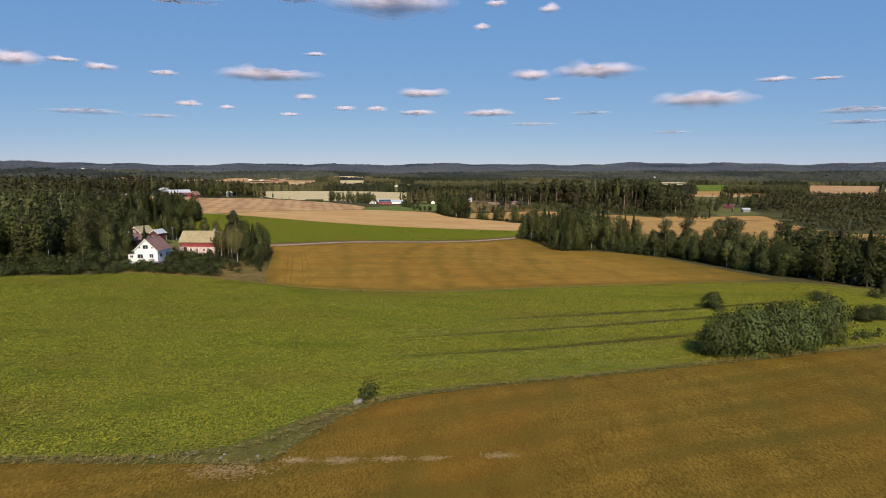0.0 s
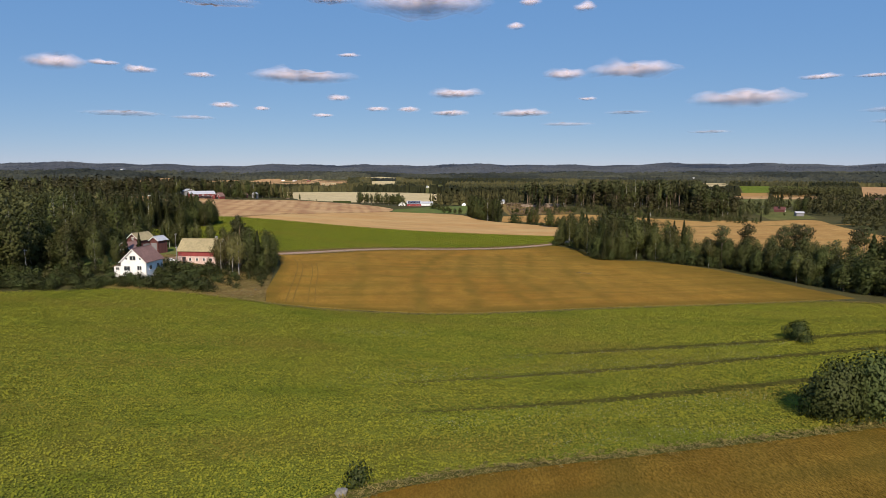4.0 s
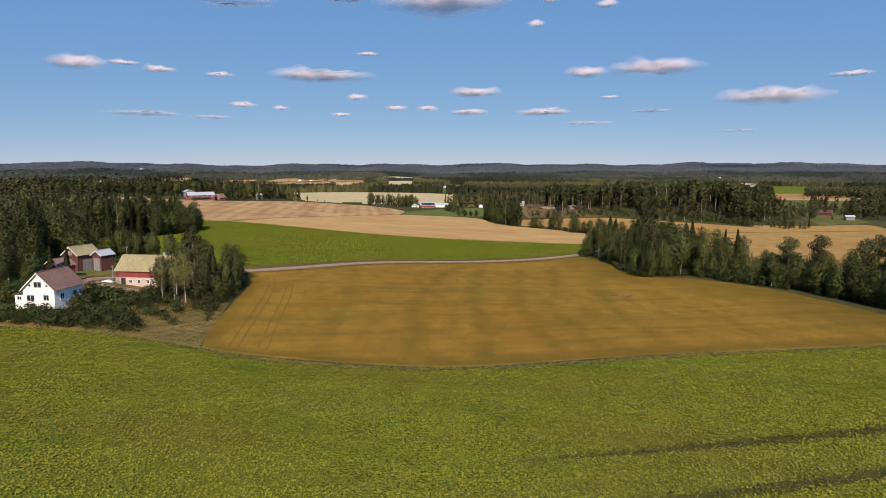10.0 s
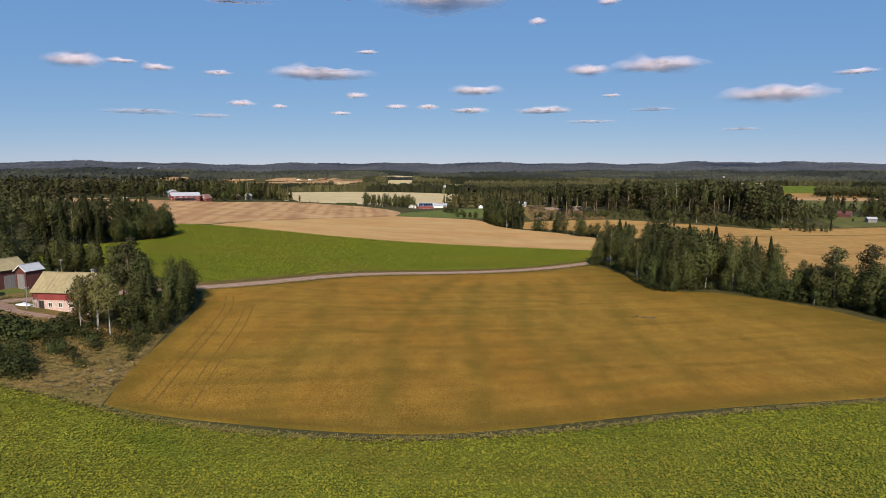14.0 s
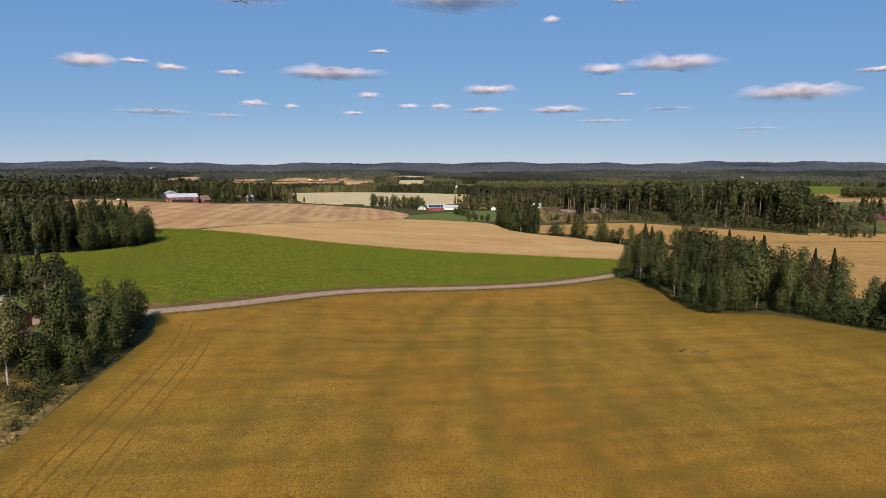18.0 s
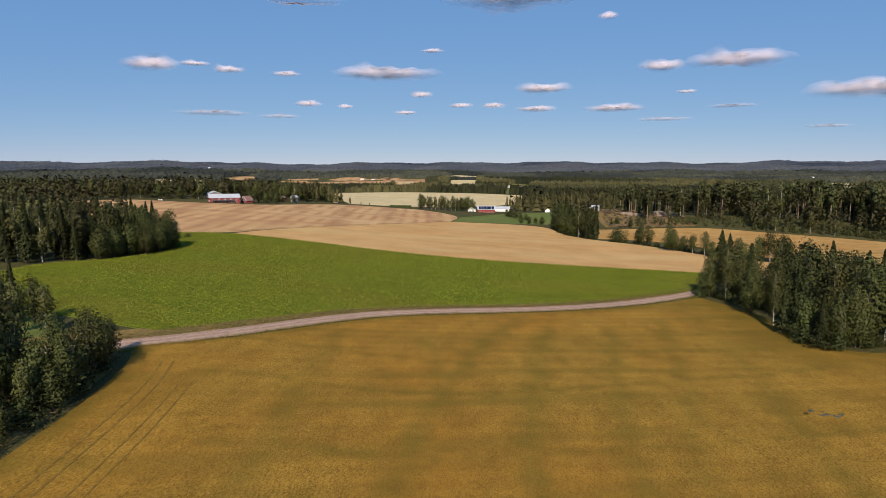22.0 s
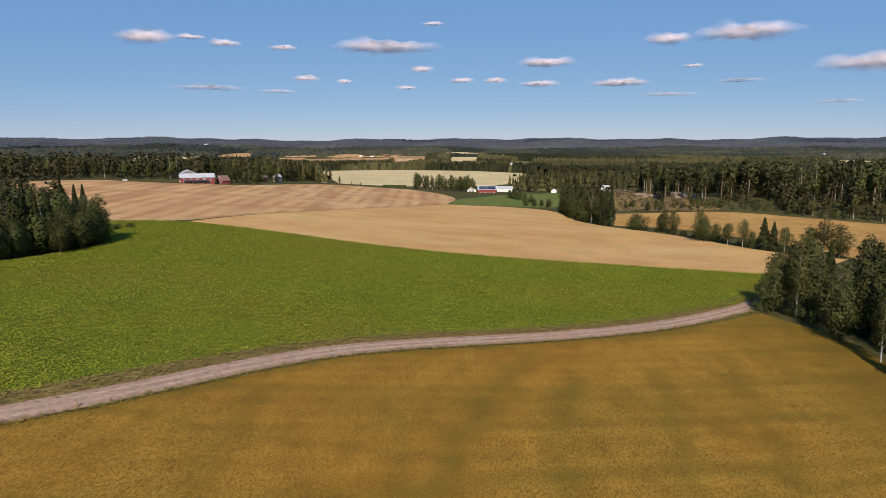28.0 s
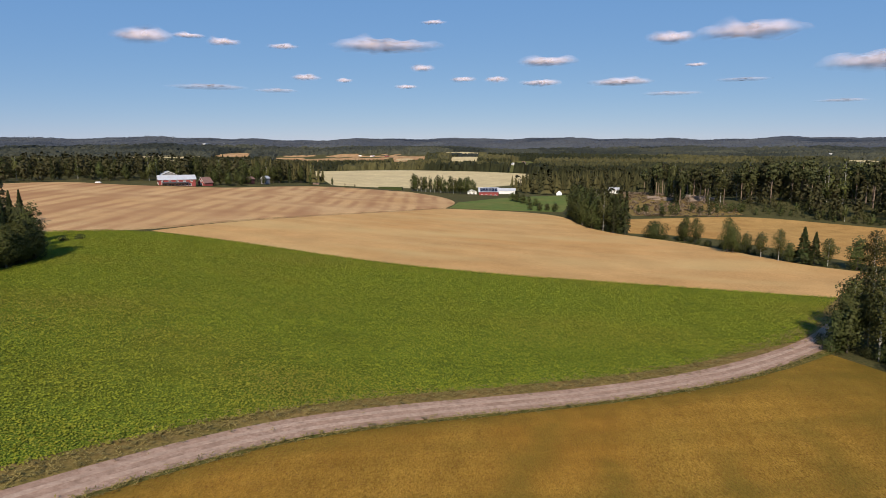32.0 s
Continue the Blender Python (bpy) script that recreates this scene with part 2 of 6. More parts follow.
WOODS_HILL_HAZED = stand_material("hazed_hill_forest", (0.054, 0.060, 0.071), (0.066, 0.071, 0.081), (0.080, 0.085, 0.089))
LEAF_CROP = leaf_material("crop_leaves", (0.224, 0.257, 0.024), (0.286, 0.315, 0.032), (0.349, 0.368, 0.047), patches=((0.022, 4.0, 0.48, 0.66, (0.300, 0.260, 0.040), 0.7), (0.035, 3.0, 0.52, 0.70, (0.140, 0.198, 0.018), 0.95), (0.16, 2.5, 0.50, 0.75, (0.178, 0.198, 0.021), 0.5)), gloss=0.03)
LEAF_CROP_FAR = leaf_material("dense_crop_leaves", (0.185, 0.249, 0.020), (0.239, 0.302, 0.028), (0.302, 0.355, 0.040), patches=((0.014, 2.0, 0.46, 0.68, (0.318, 0.302, 0.040), 0.8), (0.05, 3.0, 0.52, 0.72, (0.164, 0.217, 0.020), 0.7), (0.2, 2.0, 0.5, 0.75, (0.159, 0.196, 0.024), 0.5)), gloss=0.03)
WEEDS = field_material("weedy_furrow", (0.042, 0.045, 0.013), (0.092, 0.095, 0.022), (0.168, 0.157, 0.042), (0.119, 0.098, 0.031), patch=0.1, grain=4.0, relief=0.3)
LEAF_WEEDS = leaf_material("furrow_weed_leaves", (0.085, 0.092, 0.018), (0.120, 0.124, 0.024), (0.175, 0.162, 0.038), gloss=0.03)
STRAW = field_material("flattened_straw", (0.20, 0.14, 0.06), (0.32, 0.235, 0.12), (0.44, 0.35, 0.20), (0.26, 0.17, 0.06), patch=0.3, relief=0.1)
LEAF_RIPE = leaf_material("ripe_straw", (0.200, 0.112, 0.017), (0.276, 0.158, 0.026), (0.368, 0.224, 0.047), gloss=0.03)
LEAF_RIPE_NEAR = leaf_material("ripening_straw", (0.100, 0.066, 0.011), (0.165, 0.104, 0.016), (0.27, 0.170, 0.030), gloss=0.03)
FLOWER = plain("white_weed_flowers", (0.46, 0.45, 0.34), 0.9, 0.2, 3)
LEAF_VERGE = leaf_material("verge_grass_blades", (0.12, 0.095, 0.028), (0.19, 0.145, 0.048), (0.29, 0.225, 0.088))
BARK = plain("grey_brown_bark", (0.12, 0.095, 0.075), 0.9, 0.5, 6, relief=0.03, stretch=(1, 1, 0.3))
BARK_PINE = plain("orange_pine_bark", (0.30, 0.215, 0.155), 0.9, 0.5, 4, relief=0.03, stretch=(1, 1, 0.3))
BARK_BIRCH = plain("white_birch_bark", (0.50, 0.48, 0.43), 0.8, 0.6, 3, relief=0.01, stretch=(1, 1, 3))
WHITE = plain("white_painted_render", (0.80, 0.79, 0.76), 0.8, 0.1, 1.5)
PINK = plain("pale_pink_plinth", (0.60, 0.45, 0.40), 0.85, 0.25, 1.5)
RED = plain("red_ochre_boards", (0.27, 0.050, 0.047), 0.85, 0.3, 3, stretch=(6, 6, 0.3))
RED_DARK = plain("dark_weathered_boards", (0.13, 0.045, 0.040), 0.9, 0.4, 3, stretch=(6, 6, 0.3))
GREYWOOD = plain("grey_weathered_boards", (0.26, 0.25, 0.26), 0.9, 0.35, 3, stretch=(6, 6, 0.3))
ROOF_RED = plain("weathered_red_roof_tiles", (0.25, 0.138, 0.115), 0.85, 0.35, 2.5, relief=0.03)
ROOF_YELLOW = plain("lichen_yellow_roof_sheet", (0.36, 0.295, 0.155), 0.7, 0.25, 1.2)
ROOF_GREY = plain("pale_grey_roof_sheet", (0.46, 0.47, 0.50), 0.5, 0.2, 1.0)
ROOF_DARK = plain("dark_roof_felt", (0.07, 0.07, 0.08), 0.7, 0.3, 1.5)
TRIM = plain("white_trim_boards", (0.75, 0.74, 0.71), 0.7, 0.1, 3)
CONCRETE = plain("grey_concrete", (0.38, 0.37, 0.35), 0.9, 0.3, 2)
TIMBER = plain("cut_pale_timber", (0.40, 0.30, 0.22), 0.85, 0.45, 4)
BRASH = plain("withered_brash", (0.23, 0.165, 0.105), 0.9, 0.5, 1.5)
# stone colour darkened to stand for the shade of a weedy hollow
STONE_SHADED = plain("shade_darkened_stone", (0.085, 0.080, 0.055), 0.95, 0.5, 3, relief=0.03)
STONE = plain("grey_field_stone", (0.22, 0.205, 0.185), 0.9, 0.35, 3, relief=0.03)
METAL = plain("dull_metal", (0.35, 0.35, 0.36), 0.5, 0.2, 4, metal=0.6)
CAR_WHITE = plain("white_car_paint", (0.75, 0.76, 0.78), 0.3, 0.05, 2)
RUBBER = plain("black_rubber", (0.02, 0.02, 0.02), 0.8, 0.2, 5)
GLASS, _nt, _b = material("dark_window_glass")
_b.inputs["Base Color"].default_value, _b.inputs["Roughness"].default_value = (0.03, 0.035, 0.04, 1), 0.08
_b.inputs["Specular IOR Level"].default_value = 0.6
PANEL, _nt, _b = material("solar_cells")
_b.inputs["Base Color"].default_value, _b.inputs["Roughness"].default_value = (0.012, 0.014, 0.03, 1), 0.15
CLOUD, _nt, _b = material("cloud_vapour")
_b.inputs["Base Color"].default_value, _b.inputs["Roughness"].default_value = (0.74, 0.655, 0.715, 1), 1.0
_b.inputs["Specular IOR Level"].default_value = 0.0
_thin = _nt.nodes.new("ShaderNodeAttribute")   # vapour thins towards the rim
_thin.attribute_name = "depth_of_vapour"
_wisp = ramp(_nt, noise_fac(_nt, coords(_nt), 0.009, 5, 0.55), ((0.32, (0.12, 0.12, 0.12)), (0.66, (0.36, 0.36, 0.36))))
_nt.links.new(mix(_nt, "MULTIPLY", 1.0, _wisp, _thin.outputs["Color"]), _b.inputs["Alpha"])


# ---- land ----
HILL_GRID = [(x, y, 95.0) for y in (0, 90, 180, 270, 360) for x in (-200, -90, 0, 90, 200)] + [(x, y, 170.0) for y in (480, 620, 780, 950) for x in (-330, -150, 30, 230)]
HILL_RISE = [10.2, -2.3, 4.0, 2.7, 4.9, 4.3, -5.9, 2.1, -0.0, -0.2, 4.7, 2.3, 2.4, 0.4, -1.0, 3.3, 3.2, -2.6, -0.2, 0.6, -0.9, 1.7, -1.7, 1.8, -0.2, 12.4, 2.5, 0.3, -1.2, 5.5, -5.2, -2.4, -2.5, 12.7, -3.3, 4.9, 4.7, 5.7, -6.8, -1.4, -2.4]
HILLS = np.array([(x, y, s, h) for (x, y, s), h in zip(HILL_GRID, HILL_RISE)] + [(-101, 216, 13.0, 2.6), (40, 775, 40.0, 4.0), (128, 706, 38.0, 6.0), (200, 664, 34.0, 6.0)])


def land(x, y):
    """Height of the ground, for numbers or arrays: gentle hills near by, a wide valley, and the wooded ridges of the horizon."""
    x, y = np.asarray(x, float), np.asarray(y, float)
    z = np.full(np.broadcast(x, y).shape, -10.0)
    for hx, hy, s, h in HILLS:
        z = z + h * np.exp(-((x - hx) ** 2 + (y - hy) ** 2) / (2 * s * s))
    r = np.hypot(x, y)
    far = np.clip((r - 2600.0) / 2600.0, 0, 1)
    bearing = np.arctan2(x, y)
    swell = 0.95 + 0.055 * np.sin(21 * bearing + 0.6) + 0.05 * np.sin(43 * bearing + 2.0) + 0.03 * np.sin(95 * bearing)
    ridges = (6.0 * np.sin(r / 150.0 + 1.9 * np.sin(x / 420.0)) + 6.0 * np.sin(r / 390.0 + 2.6 * np.sin(x / 610.0 + 1.0))) * np.clip((r - 1500) / 900, 0, 1) * np.clip(1.6 - far, 0, 1)
    return z + ridges + 98.0 * far ** 1.2 * swell - 2.0 * np.clip((r - 900) / 600, 0, 1)


def ground_z(x, y):
    return float(land(x, y))


def mesh_object(name, verts, faces, mat, smooth=False):
    me = bpy.data.meshes.new(name)
    me.from_pydata(verts if isinstance(verts, list) else verts.tolist(), [], faces if isinstance(faces, list) else faces.tolist())
    me.materials.append(mat)
    if smooth:
        me.polygons.foreach_set("use_smooth", np.ones(len(me.polygons), bool))
    me.update()
    return new(name, me)


def spread(a, b, fine, coarse, inner0, inner1):
    """Grid lines, close together between inner0 and inner1 and ever wider outside."""
    mid = list(np.arange(inner0, inner1 + fine, fine))
    step, v, low = fine, inner0, []
    while v > a:
        step = min(step * 1.12, coarse)
        v -= step
        low.append(v)
    step, v = fine, mid[-1]
    while v < b:
        step = min(step * 1.12, coarse)
        v += step
        mid.append(v)
    return np.array(low[::-1] + mid)


gx, gy = spread(-7500, 7500, 6.0, 160.0, -260, 260), spread(-1500, 7500, 6.0, 160.0, -60, 700)
GX, GY = np.meshgrid(gx, gy)
gv = np.stack([GX, GY, land(GX, GY)], -1).reshape(-1, 3)
nx, ny = len(gx), len(gy)
gi = (np.arange(ny - 1)[:, None] * nx + np.arange(nx - 1)).ravel()
tagged(mesh_object("ground", gv, np.stack([gi, gi + 1, gi + nx + 1, gi + nx], 1), FLOOR, True), "dark grassy ground between fields and woods, rolling to the horizon", "ground", kind="structure")


def resample(points, n):
    """n points along a line through the given ones, its corners eased."""
    p = np.array(points, float)
    for _ in range(2):
        q = np.empty((2 * len(p) - 2, 2))
        q[0::2], q[1::2] = 0.75 * p[:-1] + 0.25 * p[1:], 0.25 * p[:-1] + 0.75 * p[1:]
        p = np.vstack([p[:1], q, p[-1:]])
    d = np.r_[0, np.cumsum(np.hypot(*np.diff(p, axis=0).T))]
    t = np.linspace(0, d[-1], n)
    return np.stack([np.interp(t, d, p[:, k]) for k in (0, 1)], 1)


def coons(low, right, high, left, n, m):
    """The points of a patch between four edge lines: low and high run alike, left and right run from low to high."""
    lo, hi, le, ri = resample(low, n), resample(high, n), resample(left, m), resample(right, m)
    u, v = np.linspace(0, 1, n)[None, :, None], np.linspace(0, 1, m)[:, None, None]
    return ((1 - v) * lo[None] + v * hi[None] + (1 - u) * le[:, None] + u * ri[:, None]
            - ((1 - u) * (1 - v) * lo[0] + u * (1 - v) * lo[-1] + (1 - u) * v * hi[0] + u * v * hi[-1]))


def lay(name, pts, up, mat, label, category, skirt=0.6, kind="structure", parent=None):
    """A sheet of crop, grass or gravel laid over the land, its rim turned down into the soil."""
    m, n = pts.shape[:2]
    lift = np.full((m, n), float(up))
    lift[0], lift[-1], lift[:, 0], lift[:, -1] = 0.3 * up, 0.3 * up, 0.3 * up, 0.3 * up   # the rim slopes down to the soil
    z = land(pts[..., 0], pts[..., 1]) + (lift if m > 6 else up)
    v = np.concatenate([pts, z[..., None]], -1).reshape(-1, 3)
    i = (np.arange(m - 1)[:, None] * n + np.arange(n - 1)).ravel()
    faces = np.stack([i, i + 1, i + n + 1, i + n], 1).tolist()
    rim = list(range(n)) + [k * n + n - 1 for k in range(1, m)] + [(m - 1) * n + k for k in range(n - 2, -1, -1)] + [k * n for k in range(m - 2, 0, -1)]
    base, n_rim = len(v), len(rim)
    v = np.vstack([v, v[rim], v[rim] - (0, 0, up + skirt)])   # the skirt has a rim of its own, so that the sheet stays evenly shaded
    for k in range(n_rim):
        j = (k + 1) % n_rim
        faces.append((base + j, base + k, base + n_rim + k, base + n_rim + j))
    ob = mesh_object(name, v, faces, mat, True)
    if parent:
        ob.parent = parent
        if label:
            ob["label"] = label
        return ob
    return tagged(ob, label, category, kind=kind)


def ribbon(points, width, n):
    """The points of a strip of the given width along a line."""
    c = resample(points, n)
    t = np.gradient(c, axis=0)
    t /= np.hypot(t[:, 0], t[:, 1])[:, None]
    side = np.stack([-t[:, 1], t[:, 0]], 1)
    w = np.asarray(width, float) * np.ones(n)
    return np.stack([c + side * (w[:, None] * q) for q in (-0.5, -0.3, -0.1, 0.1, 0.3)] + [c + side * w[:, None] / 2])[:, :]


A_EDGE = [(-220, 60), (-110, 72), (-55, 74.8), (-30, 74.6), (-22, 73.5), (-20, 78), (-13.7, 91), (-7, 96.6), (6, 101), (21, 105), (43, 111.5), (68, 120), (93, 129.5), (170, 160)]
B_NEAR = [(-220, 64), (-110, 74.2), (-56, 76.5), (-30, 77.5), (-24, 84), (-16.5, 93.6), (-7.5, 98.4), (6, 102.6), (21, 106.6), (44, 113.6), (68, 122), (99, 134.5), (160, 163)]
B_FAR = [(-220, 160), (-150, 168), (-126, 177), (-108, 184), (-93, 192), (-76, 193), (-61, 190.2), (-42, 183.8), (-14, 182.6), (11, 189.5), (40, 203), (82, 218), (119, 231), (150, 214)]
C_LOW = [(-53, 189), (-44, 187), (-32.5, 186.3), (-19, 186), (-5.6, 187), (6.3, 191), (20.3, 197.4), (40, 206), (76, 218), (124, 236)]
C_LEFT = [(-53, 189), (-57, 201), (-60, 215), (-63, 230), (-67.4, 250), (-73, 264), (-77.5, 269.5)]
C_RIGHT = [(124, 236), (117, 256), (111, 276), (104, 298), (92, 314), (79, 324), (66, 322), (59, 335), (58, 364), (46, 383)]
ROAD = [(-107, 236), (-98, 250), (-88, 261), (-77.2, 272.2), (-67.6, 284.7), (-60.7, 295.2), (-53, 307.6), (-43, 320), (-29.5, 330.3), (-14, 339.6), (3.4, 350.5), (23.5, 366), (44, 387.5), (54, 402), (66, 424), (92, 446)]
E_NEAR = [(-78.9, 280.2), (-69.2, 295.2), (-59, 309.8), (-48.6, 322.3), (-35.3, 333.3), (-13.8, 346.6), (11.1, 363), (42.4, 391.2)]
E_LEFT = [(-78.9, 280.2), (-100, 283), (-130, 287), (-149, 300), (-164, 334), (-151, 360), (-149, 393), (-165, 415), (-190, 440)]
E_FAR = [(-190, 440), (-176, 455), (-157, 461.5), (-117, 456), (-81.6, 447), (-52, 443), (-24.5, 442.7), (10, 444), (42, 442.5), (69, 440.5)]
E_RIGHT = [(42.4, 391.2), (50, 402), (58, 420), (69, 440.5)]
G_LINE = [(-190, 441), (-165, 464), (-156, 500), (-131, 557), (-84, 651)]
G_HIGH = [(-84, 651), (-41.5, 660), (-8, 644), (1, 595), (16, 570), (35, 556), (52, 540), (68, 517), (83, 495), (106, 484)]


def edge(line, shift):
    """The line moved sideways to its left."""
    p = np.array(line, float)
    t = np.gradient(p, axis=0)
    t /= np.hypot(t[:, 0], t[:, 1])[:, None]
    return (p + shift * np.stack([-t[:, 1], t[:, 0]], 1)).tolist()


C_HIGH = [(-77.5, 269.5)] + edge(ROAD, -3.4)[4:13]
C_HIGH[-1] = (46, 383)
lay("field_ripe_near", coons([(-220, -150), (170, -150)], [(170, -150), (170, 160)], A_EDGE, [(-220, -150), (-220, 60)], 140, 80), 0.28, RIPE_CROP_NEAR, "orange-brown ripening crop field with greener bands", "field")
B_PTS = coons(B_NEAR, [B_NEAR[-1], B_FAR[-1]], B_FAR, [B_NEAR[0], B_FAR[0]], 190, 60)
lay("field_green_near", B_PTS, 0.25, GREEN_CROP, "yellow-green leafy crop field with weedy strips", "field")
OVERLAPS = [([(-12.6, 190), (-13.5, 205), (-16.2, 226), (-18.2, 245), (-17.6, 262), (-17.0, 281), (-14.0, 309), (-8, 334)], 1.7, 0.85), ([(-17.6, 262), (-21, 284), (-27, 298)], 1.3, 0.6), ([(2.6, 195), (1.5, 215), (-1.2, 240), (-2.4, 255), (-2.7, 276), (-2.9, 297), (-1, 322)], 1.7, 0.8),
            ([(17.5, 202), (14, 226), (11.4, 248), (11.8, 271), (12.4, 298), (14, 330)], 1.6, 0.7), ([(27, 206), (22, 228), (19, 254), (24, 278), (25.5, 303), (28, 340)], 1.6, 0.65), ([(-30, 190), (-33, 212), (-35, 236), (-38, 252), (-43, 274), (-46, 300)], 1.7, 0.6), ([(42, 212), (38, 240), (38, 270), (40, 300), (38, 350)], 1.7, 0.6),
            ([(-60, 262), (-51, 265), (-37, 263), (-24, 264), (-7, 270), (8, 280), (31, 292), (55, 306)], 1.0, 0.75), ([(-44, 237), (-32, 240.6), (-20, 240), (-5, 245.5), (11, 253), (30, 262), (60, 276)], 0.9, 0.7), ([(-52, 212), (-26, 207), (1, 218), (40, 229), (80, 244)], 0.9, 0.6), ([(-56, 228), (-30, 226), (0, 233), (40, 246), (90, 268)], 0.7, 0.5), ([(-60, 284), (-30, 282), (0, 292), (30, 312)], 0.8, 0.5)]


def overlap(x, y):
    """How far a place lies in the greener strips where the drill passed twice."""
    best = np.zeros(np.shape(x))
    for line, half, strength in OVERLAPS:
        q = resample(line, 40)
        d = np.full(np.shape(x), 1e9)
        for a, b in zip(q[:-1], q[1:]):
            t = np.clip(((x - a[0]) * (b - a)[0] + (y - a[1]) * (b - a)[1]) / ((b - a) ** 2).sum(), 0, 1)
            d = np.minimum(d, np.hypot(x - a[0] - t * (b - a)[0], y - a[1] - t * (b - a)[1]))
        d = d + 0.5 * np.sin(x * 0.9 + y * 0.31) + 0.4 * np.sin(y * 0.7)
        best = np.maximum(best, 0.85 * strength * np.exp(-np.clip(d, 0, None) ** 2 / (2 * half * half)))
    return best


C_PTS = coons(C_LOW, C_RIGHT, C_HIGH, C_LEFT, 200, 200)
field = lay("field_ripe_middle", C_PTS, 0.26, RIPE_CROP, "golden-orange ripening crop field with darker sowing bands", "field")
uu, vv = np.meshgrid(np.linspace(0, 1, 200), np.linspace(0, 1, 200))
damp = np.clip(np.maximum.reduce([(uu - 0.80) / 0.20, (0.05 - vv) / 0.05, 0.9 * (0.025 - uu) / 0.025, 0.8 * (vv - 0.965) / 0.035]), 0, 1).ravel() ** 0.7
damp = np.maximum(damp, overlap(C_PTS[..., 0], C_PTS[..., 1]).ravel())
wet = field.data.attributes.new("damp", "FLOAT", "POINT")
wet.data.foreach_set("value", np.r_[damp, np.ones(len(field.data.vertices) - len(damp))])
E_PTS = coons(E_NEAR, E_RIGHT, E_FAR, E_LEFT, 120, 70)
lay("field_green_far", E_PTS, 0.30, GREEN_CROP_FAR, "bright green leafy crop field beside the gravel road", "field")
lay("field_barley", coons([(-163, 463.5), (-117, 457), (-81.6, 448), (-52, 444), (-24.5, 443.7), (10, 445), (42, 443.5), (70, 441.5)], [(70, 441.5), (86, 456), (106, 484)], G_HIGH, [(-163, 463.5), (-155, 500), (-130.5, 557), (-84, 651)], 90, 70), 0.25, STUBBLE_RIPE, "tan ripe barley field with faint drill lines", "field")
lay("field_stubble", coons(G_LINE, [(-84, 651), (-84, 704), (-105, 750), (-140, 780)], [(-352, 562), (-325, 606), (-285, 604), (-250, 630), (-232, 655), (-222, 705), (-200, 762), (-140, 780)], [(-190, 441), (-260, 480), (-352, 562)], 70, 50), 0.15, STUBBLE, "pale brown mown stubble with curving swath stripes", "field")
lay("field_stubble_pale", coons([(-207, 774), (-165, 815), (-103, 929), (-40, 1100)], [(-40, 1100), (-70, 1300)], [(-460, 1302), (-330, 1420), (-163, 1380), (-70, 1300)], [(-207, 774), (-330, 1020), (-460, 1302)], 40, 40), 0.15, STUBBLE_PALE, "pale cream stubble field beyond the farm", "field")
lay("field_wheat_east", coons([(24, 574), (58, 571), (80, 545), (108, 500), (116, 460), (112, 400), (118, 350), (140, 318), (190, 305), (330, 290)], [(330, 290), (380, 350), (420, 412)], [(28, 636), (70, 650), (104, 648), (149, 616), (205, 580), (232, 545), (246, 480), (262, 446), (320, 425), (420, 412)], [(24, 574), (28, 636)], 90, 40), 0.25, RIPE_WHEAT, "ripe golden wheat field behind the tree belt", "field")
lay("field_wheat_back", coons([(203, 582), (230, 547), (244, 482), (260, 448)], [(260, 448), (278, 462)], [(208, 592), (255, 592), (308, 614), (290, 550), (278, 462)], [(203, 582), (208, 592)], 40, 20), 0.24, RIPE_WHEAT, "ripe golden wheat in the field's far corner", "field")
lay("meadow_east", coons([(262, 600), (312, 622)], [(312, 622), (335, 720)], [(300, 800), (345, 790)], [(262, 600), (300, 800)], 20, 24), 0.1, MEADOW, "rough green meadow round the brown cottage", "meadow")
lay("meadow_farm", coons([(-82, 656), (-41.5, 664), (-9, 668)], [(-9, 668), (-2, 730), (-5, 800)], [(-84, 704), (-52, 786), (-5, 800)], [(-82, 656), (-84, 704)], 30, 30), 0.2, LAWN, "bright green mown meadow beside the farm", "meadow")
lay("meadow_yard", coons([(-128, 214), (-104, 212), (-84, 216)], [(-84, 216), (-82, 260)], [(-135, 300), (-110, 292), (-84, 270)], [(-128, 214), (-135, 300)], 30, 40), 0.1, LAWN, "rough green yard grass round the farm buildings", "meadow")
lay("verge_bank", coons([(-98, 191), (-76, 193.5), (-61, 190.8), (-53.5, 189)], [(-53.5, 189), (-62, 222), (-72, 258)], [(-106, 232), (-90, 236), (-80, 255), (-72, 258)], [(-98, 191), (-106, 232)], 30, 40), 0.12, VERGE, "dry tufted grass bank below the farm", "verge")
lay("verge_ditch", coons(A_EDGE, [A_EDGE[-1], B_NEAR[-1]], B_NEAR, [A_EDGE[0], B_NEAR[0]], 140, 6), 0.05, VERGE_GREEN, "rough grassy ditch between two fields", "verge")
lay("verge_margin", coons(edge(B_FAR[6:], -0.5), [(150, 214), (140, 226)], edge(C_LOW, 0.5), [(-61, 190), (-53, 189)], 100, 5), 0.06, VERGE_GREEN, "narrow strip of dry grass between the crops", "verge")
lay("road_verge", ribbon(edge(ROAD, 5.2), 10.0, 150), 0.20, VERGE, "strip of dry grass along the gravel road", "verge")
lay("road_verge", ribbon(edge(ROAD, -2.9), 3.4, 150), 0.19, VERGE_GREEN, "strip of rough grass between road and crop", "verge")
lay("road", ribbon(ROAD, 5.7, 150), 0.25, GRAVEL, "pale pinkish gravel farm road curving between the fields", "road", skirt=0.3)
